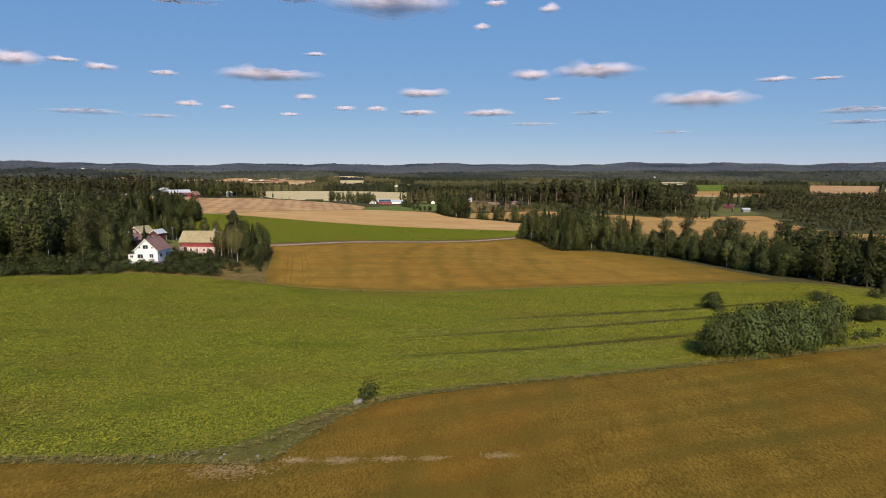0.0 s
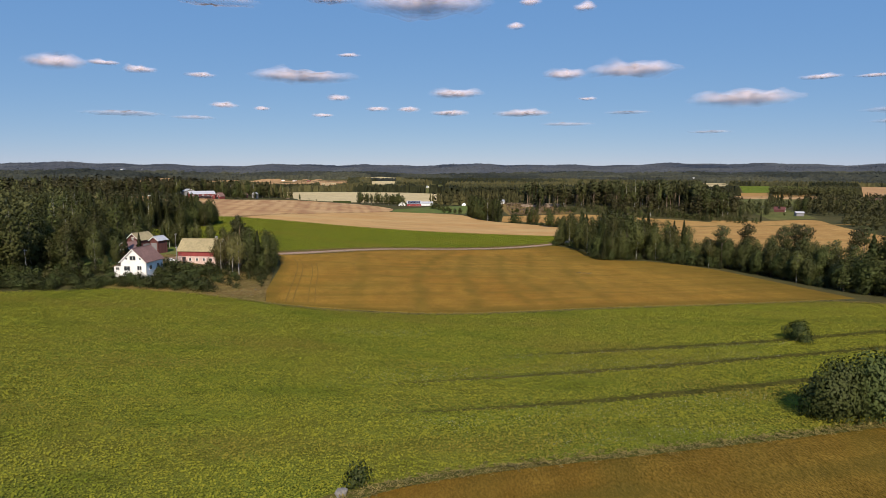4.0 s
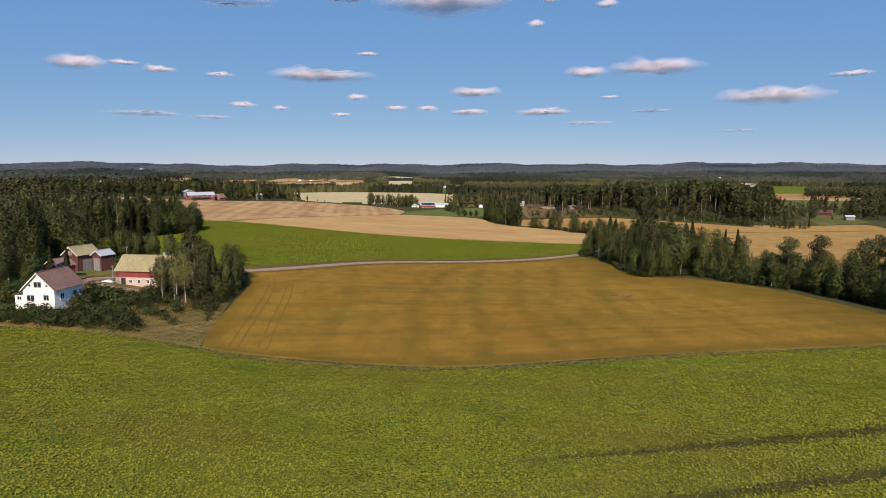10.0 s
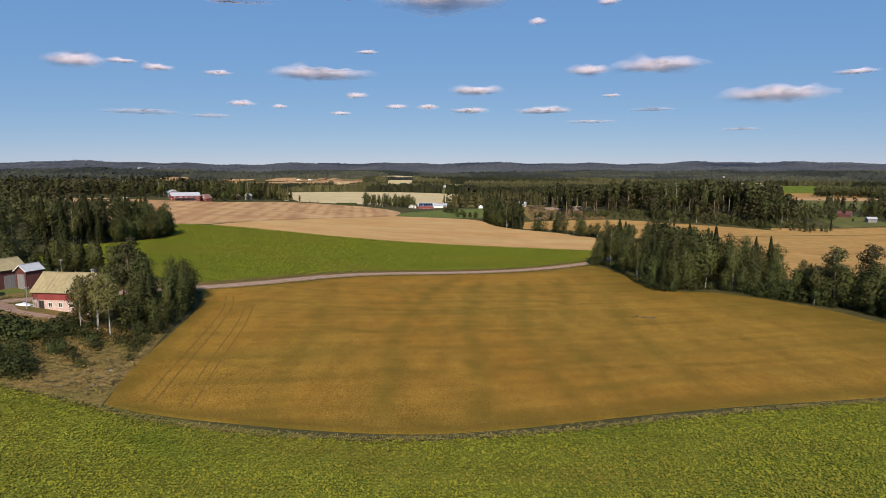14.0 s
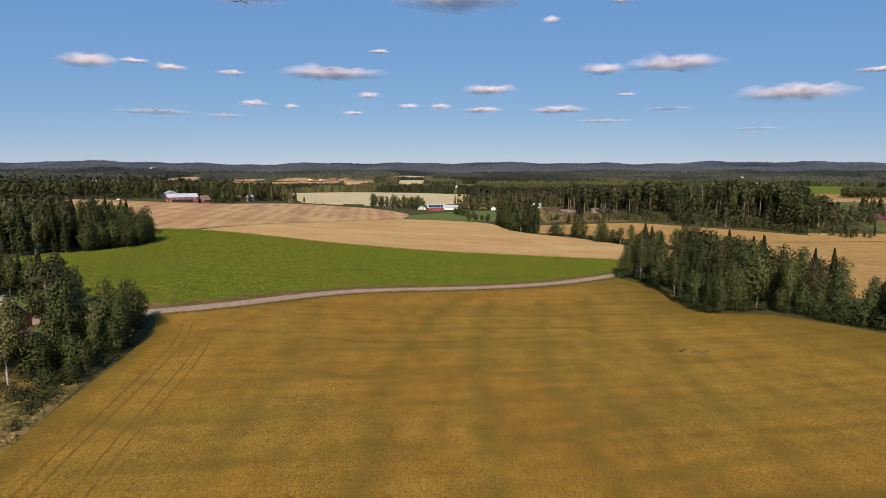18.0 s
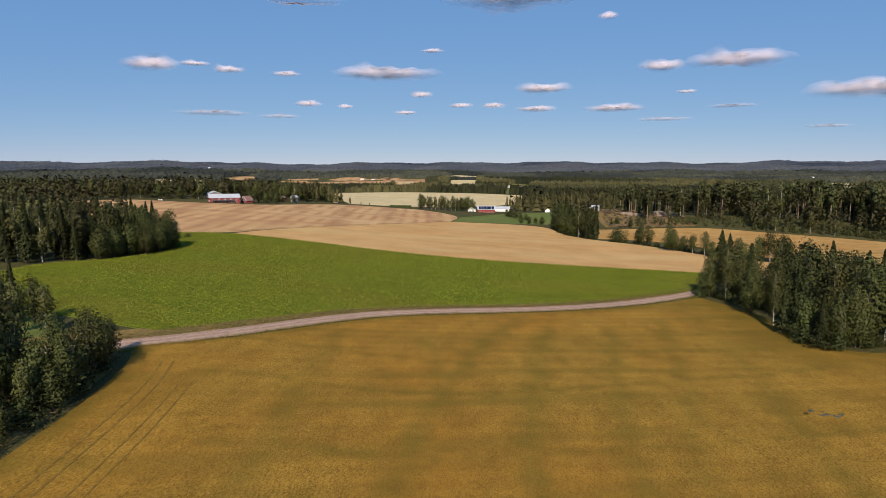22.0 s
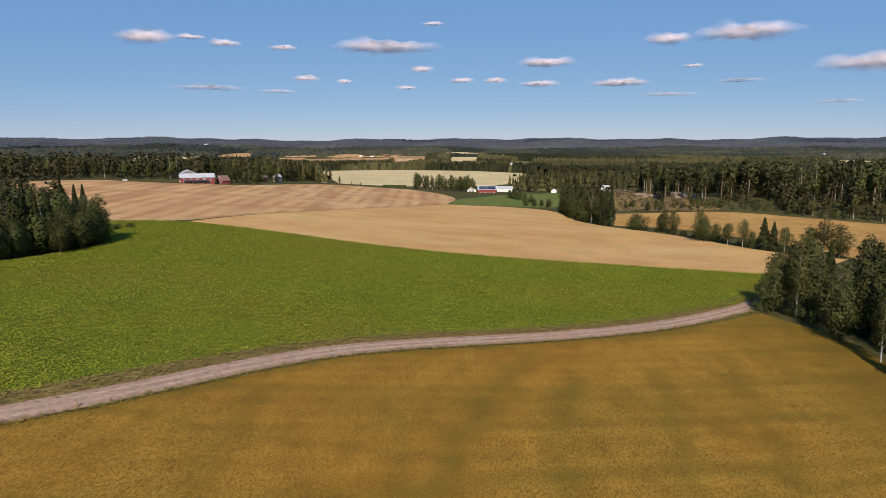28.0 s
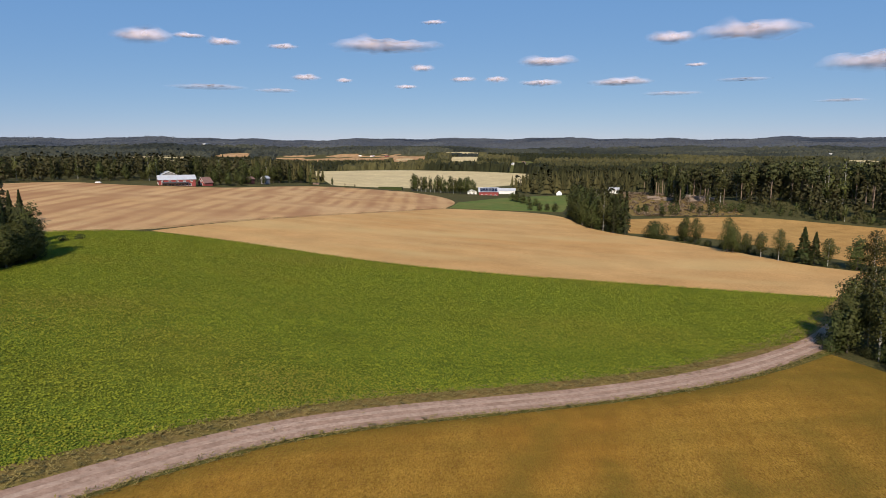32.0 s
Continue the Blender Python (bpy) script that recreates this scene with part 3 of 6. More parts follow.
for shift in (-1.05, 1.05):
    lay("wheel_track", ribbon(edge(ROAD, shift), 0.9, 150), 0.262, WHEEL, "pale packed wheel track on the gravel road", "wheel track", skirt=0.05)


# ---- plants ----
def part(name, verts, faces, mat, parent, label="", smooth=False):
    """One mesh object under a thing or under a part."""
    ob = mesh_object(name, verts, faces, mat, smooth)
    ob.parent = parent
    if label:
        ob["label"] = label
    return ob


def thing(name, x, y, z, label, category, group="", turn=0.0):
    ob = new(name)
    ob.empty_display_size = 0.5
    ob.matrix_basis = pose(x, y, z, 0, 0, turn)
    return tagged(ob, label, category, group)


def tube(points, radii, sides=7):
    """A tapering limb through the points."""
    verts, faces = [], []
    pts = [Vector(p) for p in points]
    for k, (p, r) in enumerate(zip(pts, radii)):
        d = (pts[min(k + 1, len(pts) - 1)] - pts[max(k - 1, 0)]).normalized()
        a = d.orthogonal().normalized()
        b = d.cross(a)
        for s in range(sides):
            w = 2 * math.pi * s / sides
            verts.append(tuple(p + r * (math.cos(w) * a + math.sin(w) * b)))
        if k:
            o = (k - 1) * sides
            for s in range(sides):
                faces.append((o + s, o + (s + 1) % sides, o + sides + (s + 1) % sides, o + sides + s))
    return verts, faces


def merge(pieces):
    verts, faces = [], []
    for v, f in pieces:
        o = len(verts)
        verts += list(v)
        faces += [tuple(i + o for i in q) for q in f]
    return verts, faces


def unit(v):
    return v / np.maximum(np.linalg.norm(v, axis=-1, keepdims=True), 1e-9)


def leaf_cards(centres, along, out, length, width, r):
    """Kite-shaped sprays of leaves at the centres: along their length, facing out more or less."""
    n = len(centres)
    along = unit(along)
    facing = unit(out + r.normal(0, 0.55, (n, 3)))
    side = unit(np.cross(along, facing))
    length, width = np.asarray(length).reshape(-1, 1), np.asarray(width).reshape(-1, 1)
    bend = 0.25 * length * unit(np.cross(side, along))
    v = np.stack([centres - along * length * 0.5, centres + side * width * 0.5 + along * length * r.uniform(-0.15, 0.1, (n, 1)) + bend * 0.5,
                  centres + along * length * 0.5, centres - side * width * 0.5 + along * length * r.uniform(-0.15, 0.1, (n, 1)) + bend * 0.5], 1).reshape(-1, 3)
    f = np.arange(4 * n).reshape(-1, 4)
    q = v.reshape(-1, 4, 3)
    back = (np.cross(q[:, 2] - q[:, 0], q[:, 3] - q[:, 1]) * out).sum(1) < 0
    f[back] = f[back][:, ::-1]
    nrm = np.repeat(unit(out + r.normal(0, 0.12, (n, 3)) + (0, 0, 0.22)), 4, axis=0)
    return v, f, nrm


def crown_mesh(name, v, f, nrm, mat):
    me = bpy.data.meshes.new(name)
    me.from_pydata(v.tolist(), [], f.tolist())
    me.materials.append(mat)
    me.polygons.foreach_set("use_smooth", np.ones(len(f), bool))
    me.normals_split_custom_set_from_vertices(nrm.tolist())
    me.update()
    return me


def lumps_crown(r, height, base, radius, lumps, count, size, flat=0.8, droop=0.0, top_bias=1.0):
    """A crown of uneven leafy lumps round a stem, from base to height."""
    cs, rs = [], []
    for k in range(lumps):
        t = ((k + r.uniform(0, 1)) / lumps) ** top_bias
        z = base + (height - base) * (0.08 + 0.84 * t)
        prof = math.sin(math.pi * min(0.97, 0.16 + 0.80 * t)) ** 0.7
        a, q = r.uniform(0, 2 * math.pi), radius * prof * r.uniform(0.25, 0.75)
        cs.append((math.cos(a) * q, math.sin(a) * q, z))
        rs.append(radius * (0.28 + 0.30 * prof) * r.uniform(0.75, 1.2))
    cs, rs = np.array(cs), np.array(rs)
    pick = r.choice(lumps, count, p=rs ** 2 / (rs ** 2).sum())
    d = unit(r.normal(0, 1, (count, 3)))
    shell = rs[pick][:, None] * r.uniform(0.55, 1.08, (count, 1)) * (1, 1, flat)
    p = cs[pick] + d * shell
    axis = np.c_[np.zeros((count, 2)), np.full(count, base + 0.45 * (height - base))]
    out = unit(0.55 * d + 0.6 * unit((p - axis) * (1, 1, 0.6)))
    along = np.cross(out, r.normal(0, 1, (count, 3))) + (0, 0, -droop)
    s = size * r.uniform(0.6, 1.4, count)
    return leaf_cards(p, along, out, s, s * 0.75, r), cs


def spruce_crown(r, height, radius, count, size):
    t = r.uniform(0, 1, count) ** 0.75
    z = height * (0.06 + 0.93 * (1 - (1 - t) ** 1.0))
    a = r.uniform(0, 2 * math.pi, count)
    layer = 1 - 0.28 * np.abs(np.sin(z * 2.6 + 2.0 * np.sin(a)))
    lop = 1 + 0.22 * np.sin(3 * a + z * 0.7)
    rad = radius * np.clip(1 - (z / height), 0.012, 1) ** 0.85 * layer * lop
    q = rad * r.uniform(0.45, 1.0, count)
    p = np.stack([np.cos(a) * q, np.sin(a) * q, z - q * 0.22], 1)
    out = np.stack([np.cos(a), np.sin(a), np.full(count, 0.35)], 1)
    along = np.stack([np.cos(a), np.sin(a), np.full(count, -0.45)], 1) + r.normal(0, 0.2, (count, 3))
    ln = np.clip(rad * 0.55, 0.25, 1.6) * r.uniform(0.7, 1.3, count) + size * 0.4
    return leaf_cards(p, along, out, ln, size * r.uniform(0.6, 1.2, count), r)


TREE_TEXT = {
    "spruce_tree": ("tall dark green spruce with drooping boughs", "tree", "spruces in the woods"),
    "pine_tree": ("tall pine with bare orange trunk and high crown", "tree", "pines in the woods"),
    "birch_tree": ("slender birch with white trunk and light leaves", "tree", "birches at the wood's edge"),
    "deciduous_tree": ("leafy green deciduous tree with a dense crown", "tree", "leafy trees at the wood's edge"),
    "alder_tree": ("tall alder with a dense dull green crown", "tree", "alders in the woods"),
    "shrub": ("rounded dark green shrub in rough grass", "shrub", "shrubs along the fields"),
    "sapling": ("young leafy sapling on cut-over ground", "sapling", "saplings below the pines"),
}
TREE_KINDS = {}


def tree_kind(key, name, seed, height, radius, count, size):
    """The meshes of one kind of tree: its trunk with limbs, and its crown."""
    r = np.random.default_rng(seed)
    h = height
    lean = r.uniform(-0.02, 0.02, 2) * h
    if name == "spruce_tree":
        v, f, n = spruce_crown(r, h, radius, count, size)
        limbs = [tube([(0, 0, -0.6), (0, 0, h * 0.5), (0, 0, h * 0.98)], [0.018 * h, 0.012 * h, 0.02], 6)]
        bark, leaf = BARK, LEAF_SPRUCE
    elif name == "pine_tree":
        (v, f, n), cs = lumps_crown(r, h, h * (0.48 if key == "pine_c" else 0.58 if key == "pine_d" else 0.36), radius, 21, count, size, 0.62, 0.1)
        limbs = [tube([(0, 0, -0.6), (lean[0], lean[1], h * 0.5), (0, 0, h * 0.96)], [0.013 * h, 0.010 * h, 0.05], 7)]
        limbs += [tube([(0, 0, c[2] - 0.10 * h), tuple(c)], [0.07, 0.03], 4) for c in cs]
        bark, leaf = BARK_PINE, LEAF_PINE
    elif name == "birch_tree":
        (v, f, n), cs = lumps_crown(r, h, h * (0.08 if key == "birch_c" else 0.34 if key == "birch_d" else 0.2), radius, 20, count, size, 1.25, 0.8)
        limbs = [tube([(0, 0, -0.6), (lean[0], lean[1], h * 0.45), (lean[0] * 0.4, 0, h * 0.95)], [0.013 * h, 0.009 * h, 0.02], 6)]
        limbs += [tube([(lean[0], lean[1], c[2] - 0.10 * h), tuple(c)], [0.05, 0.02], 4) for c in cs]
        bark, leaf = BARK_BIRCH, (LEAF_BIRCH_DRY if key == "birch_d" else LEAF_BIRCH)
    elif name in ("deciduous_tree", "alder_tree"):
        (v, f, n), cs = lumps_crown(r, h, h * (-0.02 if key == "leafy_d" else 0.04), radius, 24, count, size, 1.05, 0.2)
        limbs = [tube([(0, 0, -0.6), (lean[0], lean[1], h * 0.4), (0, lean[1], h * 0.9)], [0.02 * h, 0.014 * h, 0.03], 6)]
        limbs += [tube([(lean[0], lean[1], c[2] * 0.7), tuple(c)], [0.07, 0.02], 4) for c in cs]
        bark, leaf = BARK, (LEAF_HEDGE if key == "leafy_d" else LEAF_BROAD)
    else:
        (v, f, n), cs = lumps_crown(r, h, -0.12 * h, radius, 13, count, size, 0.85, 0.0)
        limbs = [tube([(0, 0, -0.3), (lean[0] * 3, lean[1] * 3, h * 0.4), (0, 0, h * 0.85)], [0.07, 0.05, 0.02], 5)]
        bark, leaf = BARK, (LEAF_SHRUB if name == "shrub" else LEAF_BROAD)
    crown = crown_mesh("crown", v, f, n, leaf)
    tv, tf = merge(limbs)
    stem = bpy.data.meshes.new("trunk")
    stem.from_pydata(tv, [], tf)
    stem.materials.append(bark)
    stem.polygons.foreach_set("use_smooth", np.ones(len(tf), bool))
    TREE_KINDS[key] = (name, stem, crown, h)


#          key        kind            seed  h    r   cards size
for row in (("spruce_a", "spruce_tree", 1, 19, 3.2, 2000, 0.56), ("spruce_b", "spruce_tree", 2, 15, 3.0, 950, 0.66), ("spruce_c", "spruce_tree", 3, 21, 3.0, 700, 0.95),
            ("pine_a", "pine_tree", 4, 20, 3.2, 2000, 0.48), ("pine_b", "pine_tree", 5, 18, 3.0, 1800, 0.48), ("pine_c", "pine_tree", 6, 22, 3.4, 420, 1.2),
            ("birch_a", "birch_tree", 7, 15, 3.0, 2900, 0.36), ("birch_b", "birch_tree", 8, 12, 2.5, 1500, 0.42), ("birch_c", "birch_tree", 9, 18, 3.1, 800, 0.70),
            ("leafy_a", "deciduous_tree", 10, 14, 3.7, 3300, 0.41), ("leafy_b", "deciduous_tree", 11, 11, 3.2, 1900, 0.46), ("leafy_c", "alder_tree", 12, 16, 3.8, 2000, 0.56),
            ("leafy_d", "deciduous_tree", 13, 8.5, 4.8, 6500, 0.42), ("shrub_a", "shrub", 14, 3.2, 2.4, 800, 0.30), ("shrub_b", "shrub", 15, 2.4, 2.0, 560, 0.30), ("shrub_c", "shrub", 16, 4.2, 2.4, 950, 0.33),
            ("pine_d", "pine_tree", 22, 19, 3.6, 1100, 0.52), ("birch_d", "birch_tree", 21, 14, 2.9, 1900, 0.34), ("shrub_d", "shrub", 20, 4.4, 3.4, 3600, 0.27), ("sapling_a", "sapling", 17, 5.5, 1.6, 200, 0.55), ("sapling_b", "sapling", 18, 4.0, 1.3, 150, 0.5)):
    tree_kind(*row)


def plant(key, x, y, height=None, wide=1.0, turn=None, label=""):
    """One tree or shrub, standing on the ground."""
    name, stem, crown, h = TREE_KINDS[key]
    s = (height or h * rng.uniform(0.85, 1.15)) / h
    text, category, group = TREE_TEXT[name]
    root = new(name)
    root.empty_display_size = 0.5
    root.matrix_basis = Matrix.LocRotScale((x, y, ground_z(x, y)), Euler((0, 0, rng.uniform(0, 6.28) if turn is None else turn)), (s * wide, s * wide, s))
    tagged(root, label or text, category, group)
    for piece, me in (("trunk", stem), ("crown", crown)):
        ob = new(piece, me)
        ob.parent = root
    return root


def inside_convex(x, y, ring):
    """Whether a place lies within a ring of corners, given anticlockwise."""
    return all((b[0] - a[0]) * (y - a[1]) - (b[1] - a[1]) * (x - a[0]) > 0 for a, b in zip(ring, ring[1:] + ring[:1]))


def belt(line, depth, count, mixture, low, high, start=0.0, wide=1.0):
    """Trees of a mixture along a line, up to depth metres to its left."""
    p = np.array(line, float)
    d = np.r_[0, np.cumsum(np.hypot(*np.diff(p, axis=0).T))]
    keys, weights = zip(*mixture)
    weights = np.array(weights, float) / sum(weights)
    for k in range(count):
        s = d[-1] * (k + rng.uniform(0.1, 0.9)) / count
        x, y = np.interp(s, d, p[:, 0]), np.interp(s, d, p[:, 1])
        i = min(np.searchsorted(d, s, side="right"), len(p) - 1)
        t = (p[i] - p[i - 1]) / np.hypot(*(p[i] - p[i - 1]))
        q = start + depth * rng.uniform(0, 1) ** 1.2
        key = keys[rng.choice(len(keys), p=weights)]
        plant(key, x - t[1] * q, y + t[0] * q, rng.uniform(low, high) * (0.3 if key.startswith("shrub") else 0.4 if key.startswith("sapling") else 1), wide)


# bushes in the near green field and along its ditch
plant("shrub_b", -11.3, 96.4, 2.9, 0.75, label="small grey-green willow bush beside a pale boulder")
for x, y, h, w in ((53.5, 119.5, 8.6, 0.85), (59.5, 121.0, 9.4, 0.8), (66.0, 123.5, 9.2, 0.8), (72.0, 126.0, 9.2, 0.85), (80.5, 131.0, 10.2, 0.75)):
    plant("leafy_d", x, y, h, w, label="dense round-crowned dark green tree in a field hedge")
for key, x, y, h, w in (("shrub_d", 73.5, 169.8, 4.7, 1.05), ("shrub_d", 112.5, 189.0, 3.2, 1.2), ("shrub_b", 137, 198, 2.8, 1.3), ("leafy_b", 141, 200, 6, 0.8), ("shrub_d", 107, 157, 4.3, 1.1), ("shrub_d", 113, 160, 4.0, 1.1),
                        ("sapling_a", 89.5, 134, 3.0, 1.2), ("shrub_b", 93, 136.5, 2.2, 1.0), ("sapling_b", 97, 138, 2.6, 1.2), ("spruce_b", 118, 152, 9.5, 1.2), ("leafy_b", 128, 160, 9, 1.0)):
    plant(key, x, y, h, w)

# the tree belt east of the orange field
MIXED = (("leafy_a", 3), ("birch_a", 4), ("spruce_a", 1.4), ("leafy_b", 1.5), ("spruce_b", 0.8), ("birch_b", 1.5), ("pine_a", 0.5))
belt([(114, 282), (108, 300), (95, 316), (83, 327)], -3, 4, (("shrub_a", 1), ("shrub_c", 1)), 9, 12)
belt([(61, 366), (64, 345), (66, 333), (71, 330), (80, 331), (94, 321)][::-1], -20, 34, MIXED, 15, 20)
belt([(44, 390), (62, 362)], 3, 7, (("leafy_a", 3), ("birch_a", 2)), 14, 18, 3)
belt([(46, 392), (64, 366), (66, 336)], 16, 22, MIXED, 15, 21, 5)
belt([(45, 389), (54, 377), (62, 364)], 2, 12, (("shrub_c", 2), ("leafy_b", 2), ("sapling_a", 1)), 8, 12, 0.5)
belt([(62, 364), (63, 338), (69, 326)], 2, 12, (("shrub_c", 3), ("leafy_b", 2), ("shrub_a", 1)), 9, 12, 0.5)
belt([(69, 326), (81, 328), (95, 318)], 2, 10, (("shrub_c", 3), ("leafy_b", 2), ("shrub_a", 1)), 8, 12, 0.5)
belt([(96, 316), (107, 302), (115, 280), (122, 258), (129, 242)], 5, 38, (("leafy_b", 4), ("shrub_c", 3), ("leafy_a", 2), ("birch_b", 1)), 9.5, 13.5, 2, 1.12)
belt([(98, 320), (110, 306), (119, 284), (127, 262), (135, 244)], 14, 34, (("leafy_a", 3), ("birch_a", 2), ("spruce_b", 1), ("leafy_b", 3)), 10, 15.5, 4, 1.08)
belt([(128, 240), (146, 226), (158, 208), (190, 192), (250, 178)], 18, 56, (("leafy_a", 3), ("spruce_a", 2), ("birch_a", 2), ("leafy_b", 2)), 14, 21, 2, 1.15)
belt([(80, 334), (74, 352), (72, 385), (84, 425)], -22, 24, (("leafy_c", 3), ("birch_c", 2), ("spruce_b", 1)), 14, 20)
belt([(130, 243), (139, 232), (146, 221), (152, 212), (163, 202)], 9, 24, MIXED, 15, 21, 2, 1.15)
for x, y, h in ((107.3, 303.7, 18.3), (118.3, 305, 19), (131, 300, 18.5), (137, 303, 19.5), (139, 298, 19), (158, 296, 18), (164, 300, 19), (172, 296, 18)):
    plant("pine_d", x, y, h * 1.04, 1.1, label="lone tall pine standing above lower trees")
plant("shrub_a", 46.5, 384.5, 3.0, 1.1)
for key, x, y, h, w in (("spruce_a", 61.5, 325.0, 13, 1.1), ("leafy_a", 65.5, 325.5, 14, 0.9), ("birch_a", 70, 328.5, 15, 0.9), ("leafy_b", 59.5, 331, 11, 1.0), ("shrub_c", 60.5, 323.2, 4.5, 1.2), ("shrub_c", 64, 323.0, 4.2, 1.2), ("shrub_c", 58.5, 328, 4.5, 1.2), ("birch_a", 57.5, 346, 15, 0.9), ("spruce_b", 57.0, 337, 12, 1.0), ("leafy_a", 55.5, 360, 15, 0.9)):
    plant(key, x, y, h, w)
for x, y, h in ((91, 318, 4.5), (94.5, 315.5, 5), (98, 313, 5.5), (101, 310, 5), (104, 306.5, 5.5), (97, 317, 6)):
    plant("shrub_c", x, y, h, 1.25)
for x, y, h in ((103, 307, 13), (112, 309, 12), (123, 308, 13), (128, 304, 13), (134, 305, 14), (145, 302, 13), (152, 299, 14), (160, 303, 13), (168, 300, 14), (180, 300, 14)):
    plant("leafy_b" if h < 13 else "birch_b", x, y, h, 1.1)

# the row between the barley and the wheat
for key, x, y, h, w in (("shrub_d", 35.5, 558, 8.0, 1.0), ("leafy_a", 47.0, 552, 12.5, 0.95), ("leafy_a", 51.0, 549, 12, 1.0), ("leafy_b", 46.0, 554, 9, 1.2), ("leafy_a", 58.5, 523, 15, 1.0), ("leafy_a", 60.5, 522, 12, 1.1), ("leafy_b", 66.1, 525, 8.5, 1.3),
                        ("birch_b", 68.8, 513, 10.5, 1.4), ("birch_a", 73, 506, 12.5, 1.1), ("spruce_b", 80.2, 502, 14, 1.5), ("spruce_b", 83.5, 500, 12.5, 1.3), ("birch_b", 87, 497, 11, 1.3), ("leafy_b", 76, 504, 8, 1.2), ("leafy_b", 95, 493, 12, 1.3), ("birch_a", 99, 489, 15, 1.3), ("leafy_a", 104, 487, 14, 1.2)):
    plant(key, x, y, h, w)
belt([(38, 557), (52, 543), (66, 522), (80, 501), (104, 486)], 2, 26, (("shrub_b", 3), ("shrub_a", 1)), 5, 9, 0.5)

# the copse at the end of the barley field
belt([(16, 566), (4, 588), (-4, 618), (-8, 646)][::-1], 16, 30, (("leafy_c", 3), ("spruce_c", 1.5), ("birch_c", 2)), 15, 22, 1)
belt([(20, 566), (6, 584), (-2, 618), (-7, 648)][::-1], 3, 12, (("shrub_c", 2), ("leafy_b", 1)), 9, 14, 0)
for x, y, h in ((-30, 672, 5), (-24, 670, 5.5), (-19, 672, 5), (-47, 738, 7), (-43, 728, 7.5), (-38, 718, 7), (-33, 708, 6.5), (-28, 700, 6), (-14, 668, 6)):
    plant("leafy_b", x, y, h, 1.5)

# trees by the farm
for key, x, y, h, w in (("birch_d", -72.0, 221.0, 13.2, 0.95), ("birch_d", -73.4, 219.6, 12.0, 0.85), ("birch_d", -75.5, 222.5, 12.5, 0.9), ("birch_d", -77.0, 219.4, 11.5, 0.8), ("leafy_a", -77.5, 229.0, 12.5, 0.75), ("leafy_b", -71.0, 229.5, 10.5, 0.8),
                        ("spruce_b", -69.5, 231.5, 13.5, 0.9), ("leafy_a", -73.5, 236.0, 14.5, 0.75), ("pine_b", -79.0, 238.0, 16, 1.15), ("leafy_b", -70.0, 240.0, 10.5, 0.85), ("leafy_a", -72.0, 245.5, 13, 0.75), ("leafy_a", -73.0, 254.0, 11.5, 1.05),
                        ("leafy_b", -74.5, 258.0, 9.0, 0.9), ("leafy_a", -79.5, 247.0, 13, 0.7), ("birch_b", -68.0, 236.0, 9, 0.8), ("leafy_b", -76.5, 263.0, 7.5, 0.8), ("leafy_b", -67.3, 229.0, 7.0, 0.8), ("shrub_c", -65.5, 226.0, 3.4, 1.0), ("shrub_a", -67.0, 216.5, 2.6, 1.0),
                        ("spruce_b", -108.2, 229.5, 9.0, 0.9), ("shrub_c", -87.0, 206.5, 4.2, 0.8), ("birch_b", -101, 268, 11, 1.0), ("birch_b", -97, 271, 10, 1.0), ("leafy_b", -104, 276, 10, 0.9), ("birch_b", -107, 270, 11.5, 0.9),
                        ("spruce_b", -111, 278, 12, 0.9), ("sapling_a", -85.0, 229.6, 3.4, 1.0)):
    plant(key, x, y, h, w)
for x, y, h in ((-69.5, 206, 2.2), (-66, 203, 1.8), (-73, 208, 2.8), (-60.5, 208, 1.4), (-77, 211, 3.0), (-62.5, 213, 1.8), (-69, 212, 2.0), (-80, 213.5, 3.0), (-63.5, 219, 2.0)):
    plant("shrub_a", x, y, h, 1.05)
belt([(-132, 177), (-110, 184.5), (-95, 193), (-80, 194.8), (-71, 195)], 6, 66, (("shrub_a", 2), ("shrub_c", 2), ("shrub_b", 1)), 7.5, 11, 0.5, 1.3)
belt([(-130, 186), (-112, 192), (-100, 198)], 7, 22, (("shrub_c", 2), ("sapling_a", 1)), 10, 15, 2, 1.1)
belt([(-89, 203), (-82, 212), (-76, 214)], 5, 12, (("shrub_a", 2), ("sapling_b", 1)), 8, 10, 0)

for key, x, y, h, w in (("birch_a", -109.5, 207, 11.5, 1.0), ("leafy_a", -114, 214, 13.5, 0.95), ("birch_a", -118, 221, 14.5, 1.1), ("leafy_b", -111.5, 221.5, 9.5, 1.0), ("leafy_a", -122.5, 231, 13, 1.0), ("leafy_b", -106.5, 213, 7.5, 0.9), ("birch_a", -121, 212, 13.5, 1.1), ("leafy_b", -104.5, 204, 5.5, 0.9), ("leafy_a", -115, 203, 12, 1.0), ("leafy_b", -126, 240, 12, 1.1)):
    plant(key, x, y, h, w)

# the wood behind and beside the farm
LEFTWOOD = (("leafy_c", 4), ("spruce_a", 2), ("birch_c", 2.5), ("pine_a", 0.4), ("leafy_a", 2))
belt([(-200, 178), (-150, 181), (-128, 190), (-122, 206), (-124, 226), (-134, 244)], 22, 64, LEFTWOOD, 13, 19, 1)
belt([(-290, 185), (-230, 180), (-180, 184), (-150, 190)], 60, 34, LEFTWOOD, 13, 19, 2)
belt([(-134, 244), (-136, 268), (-150, 292), (-174, 312)], 24, 40, LEFTWOOD, 13, 20, 1)
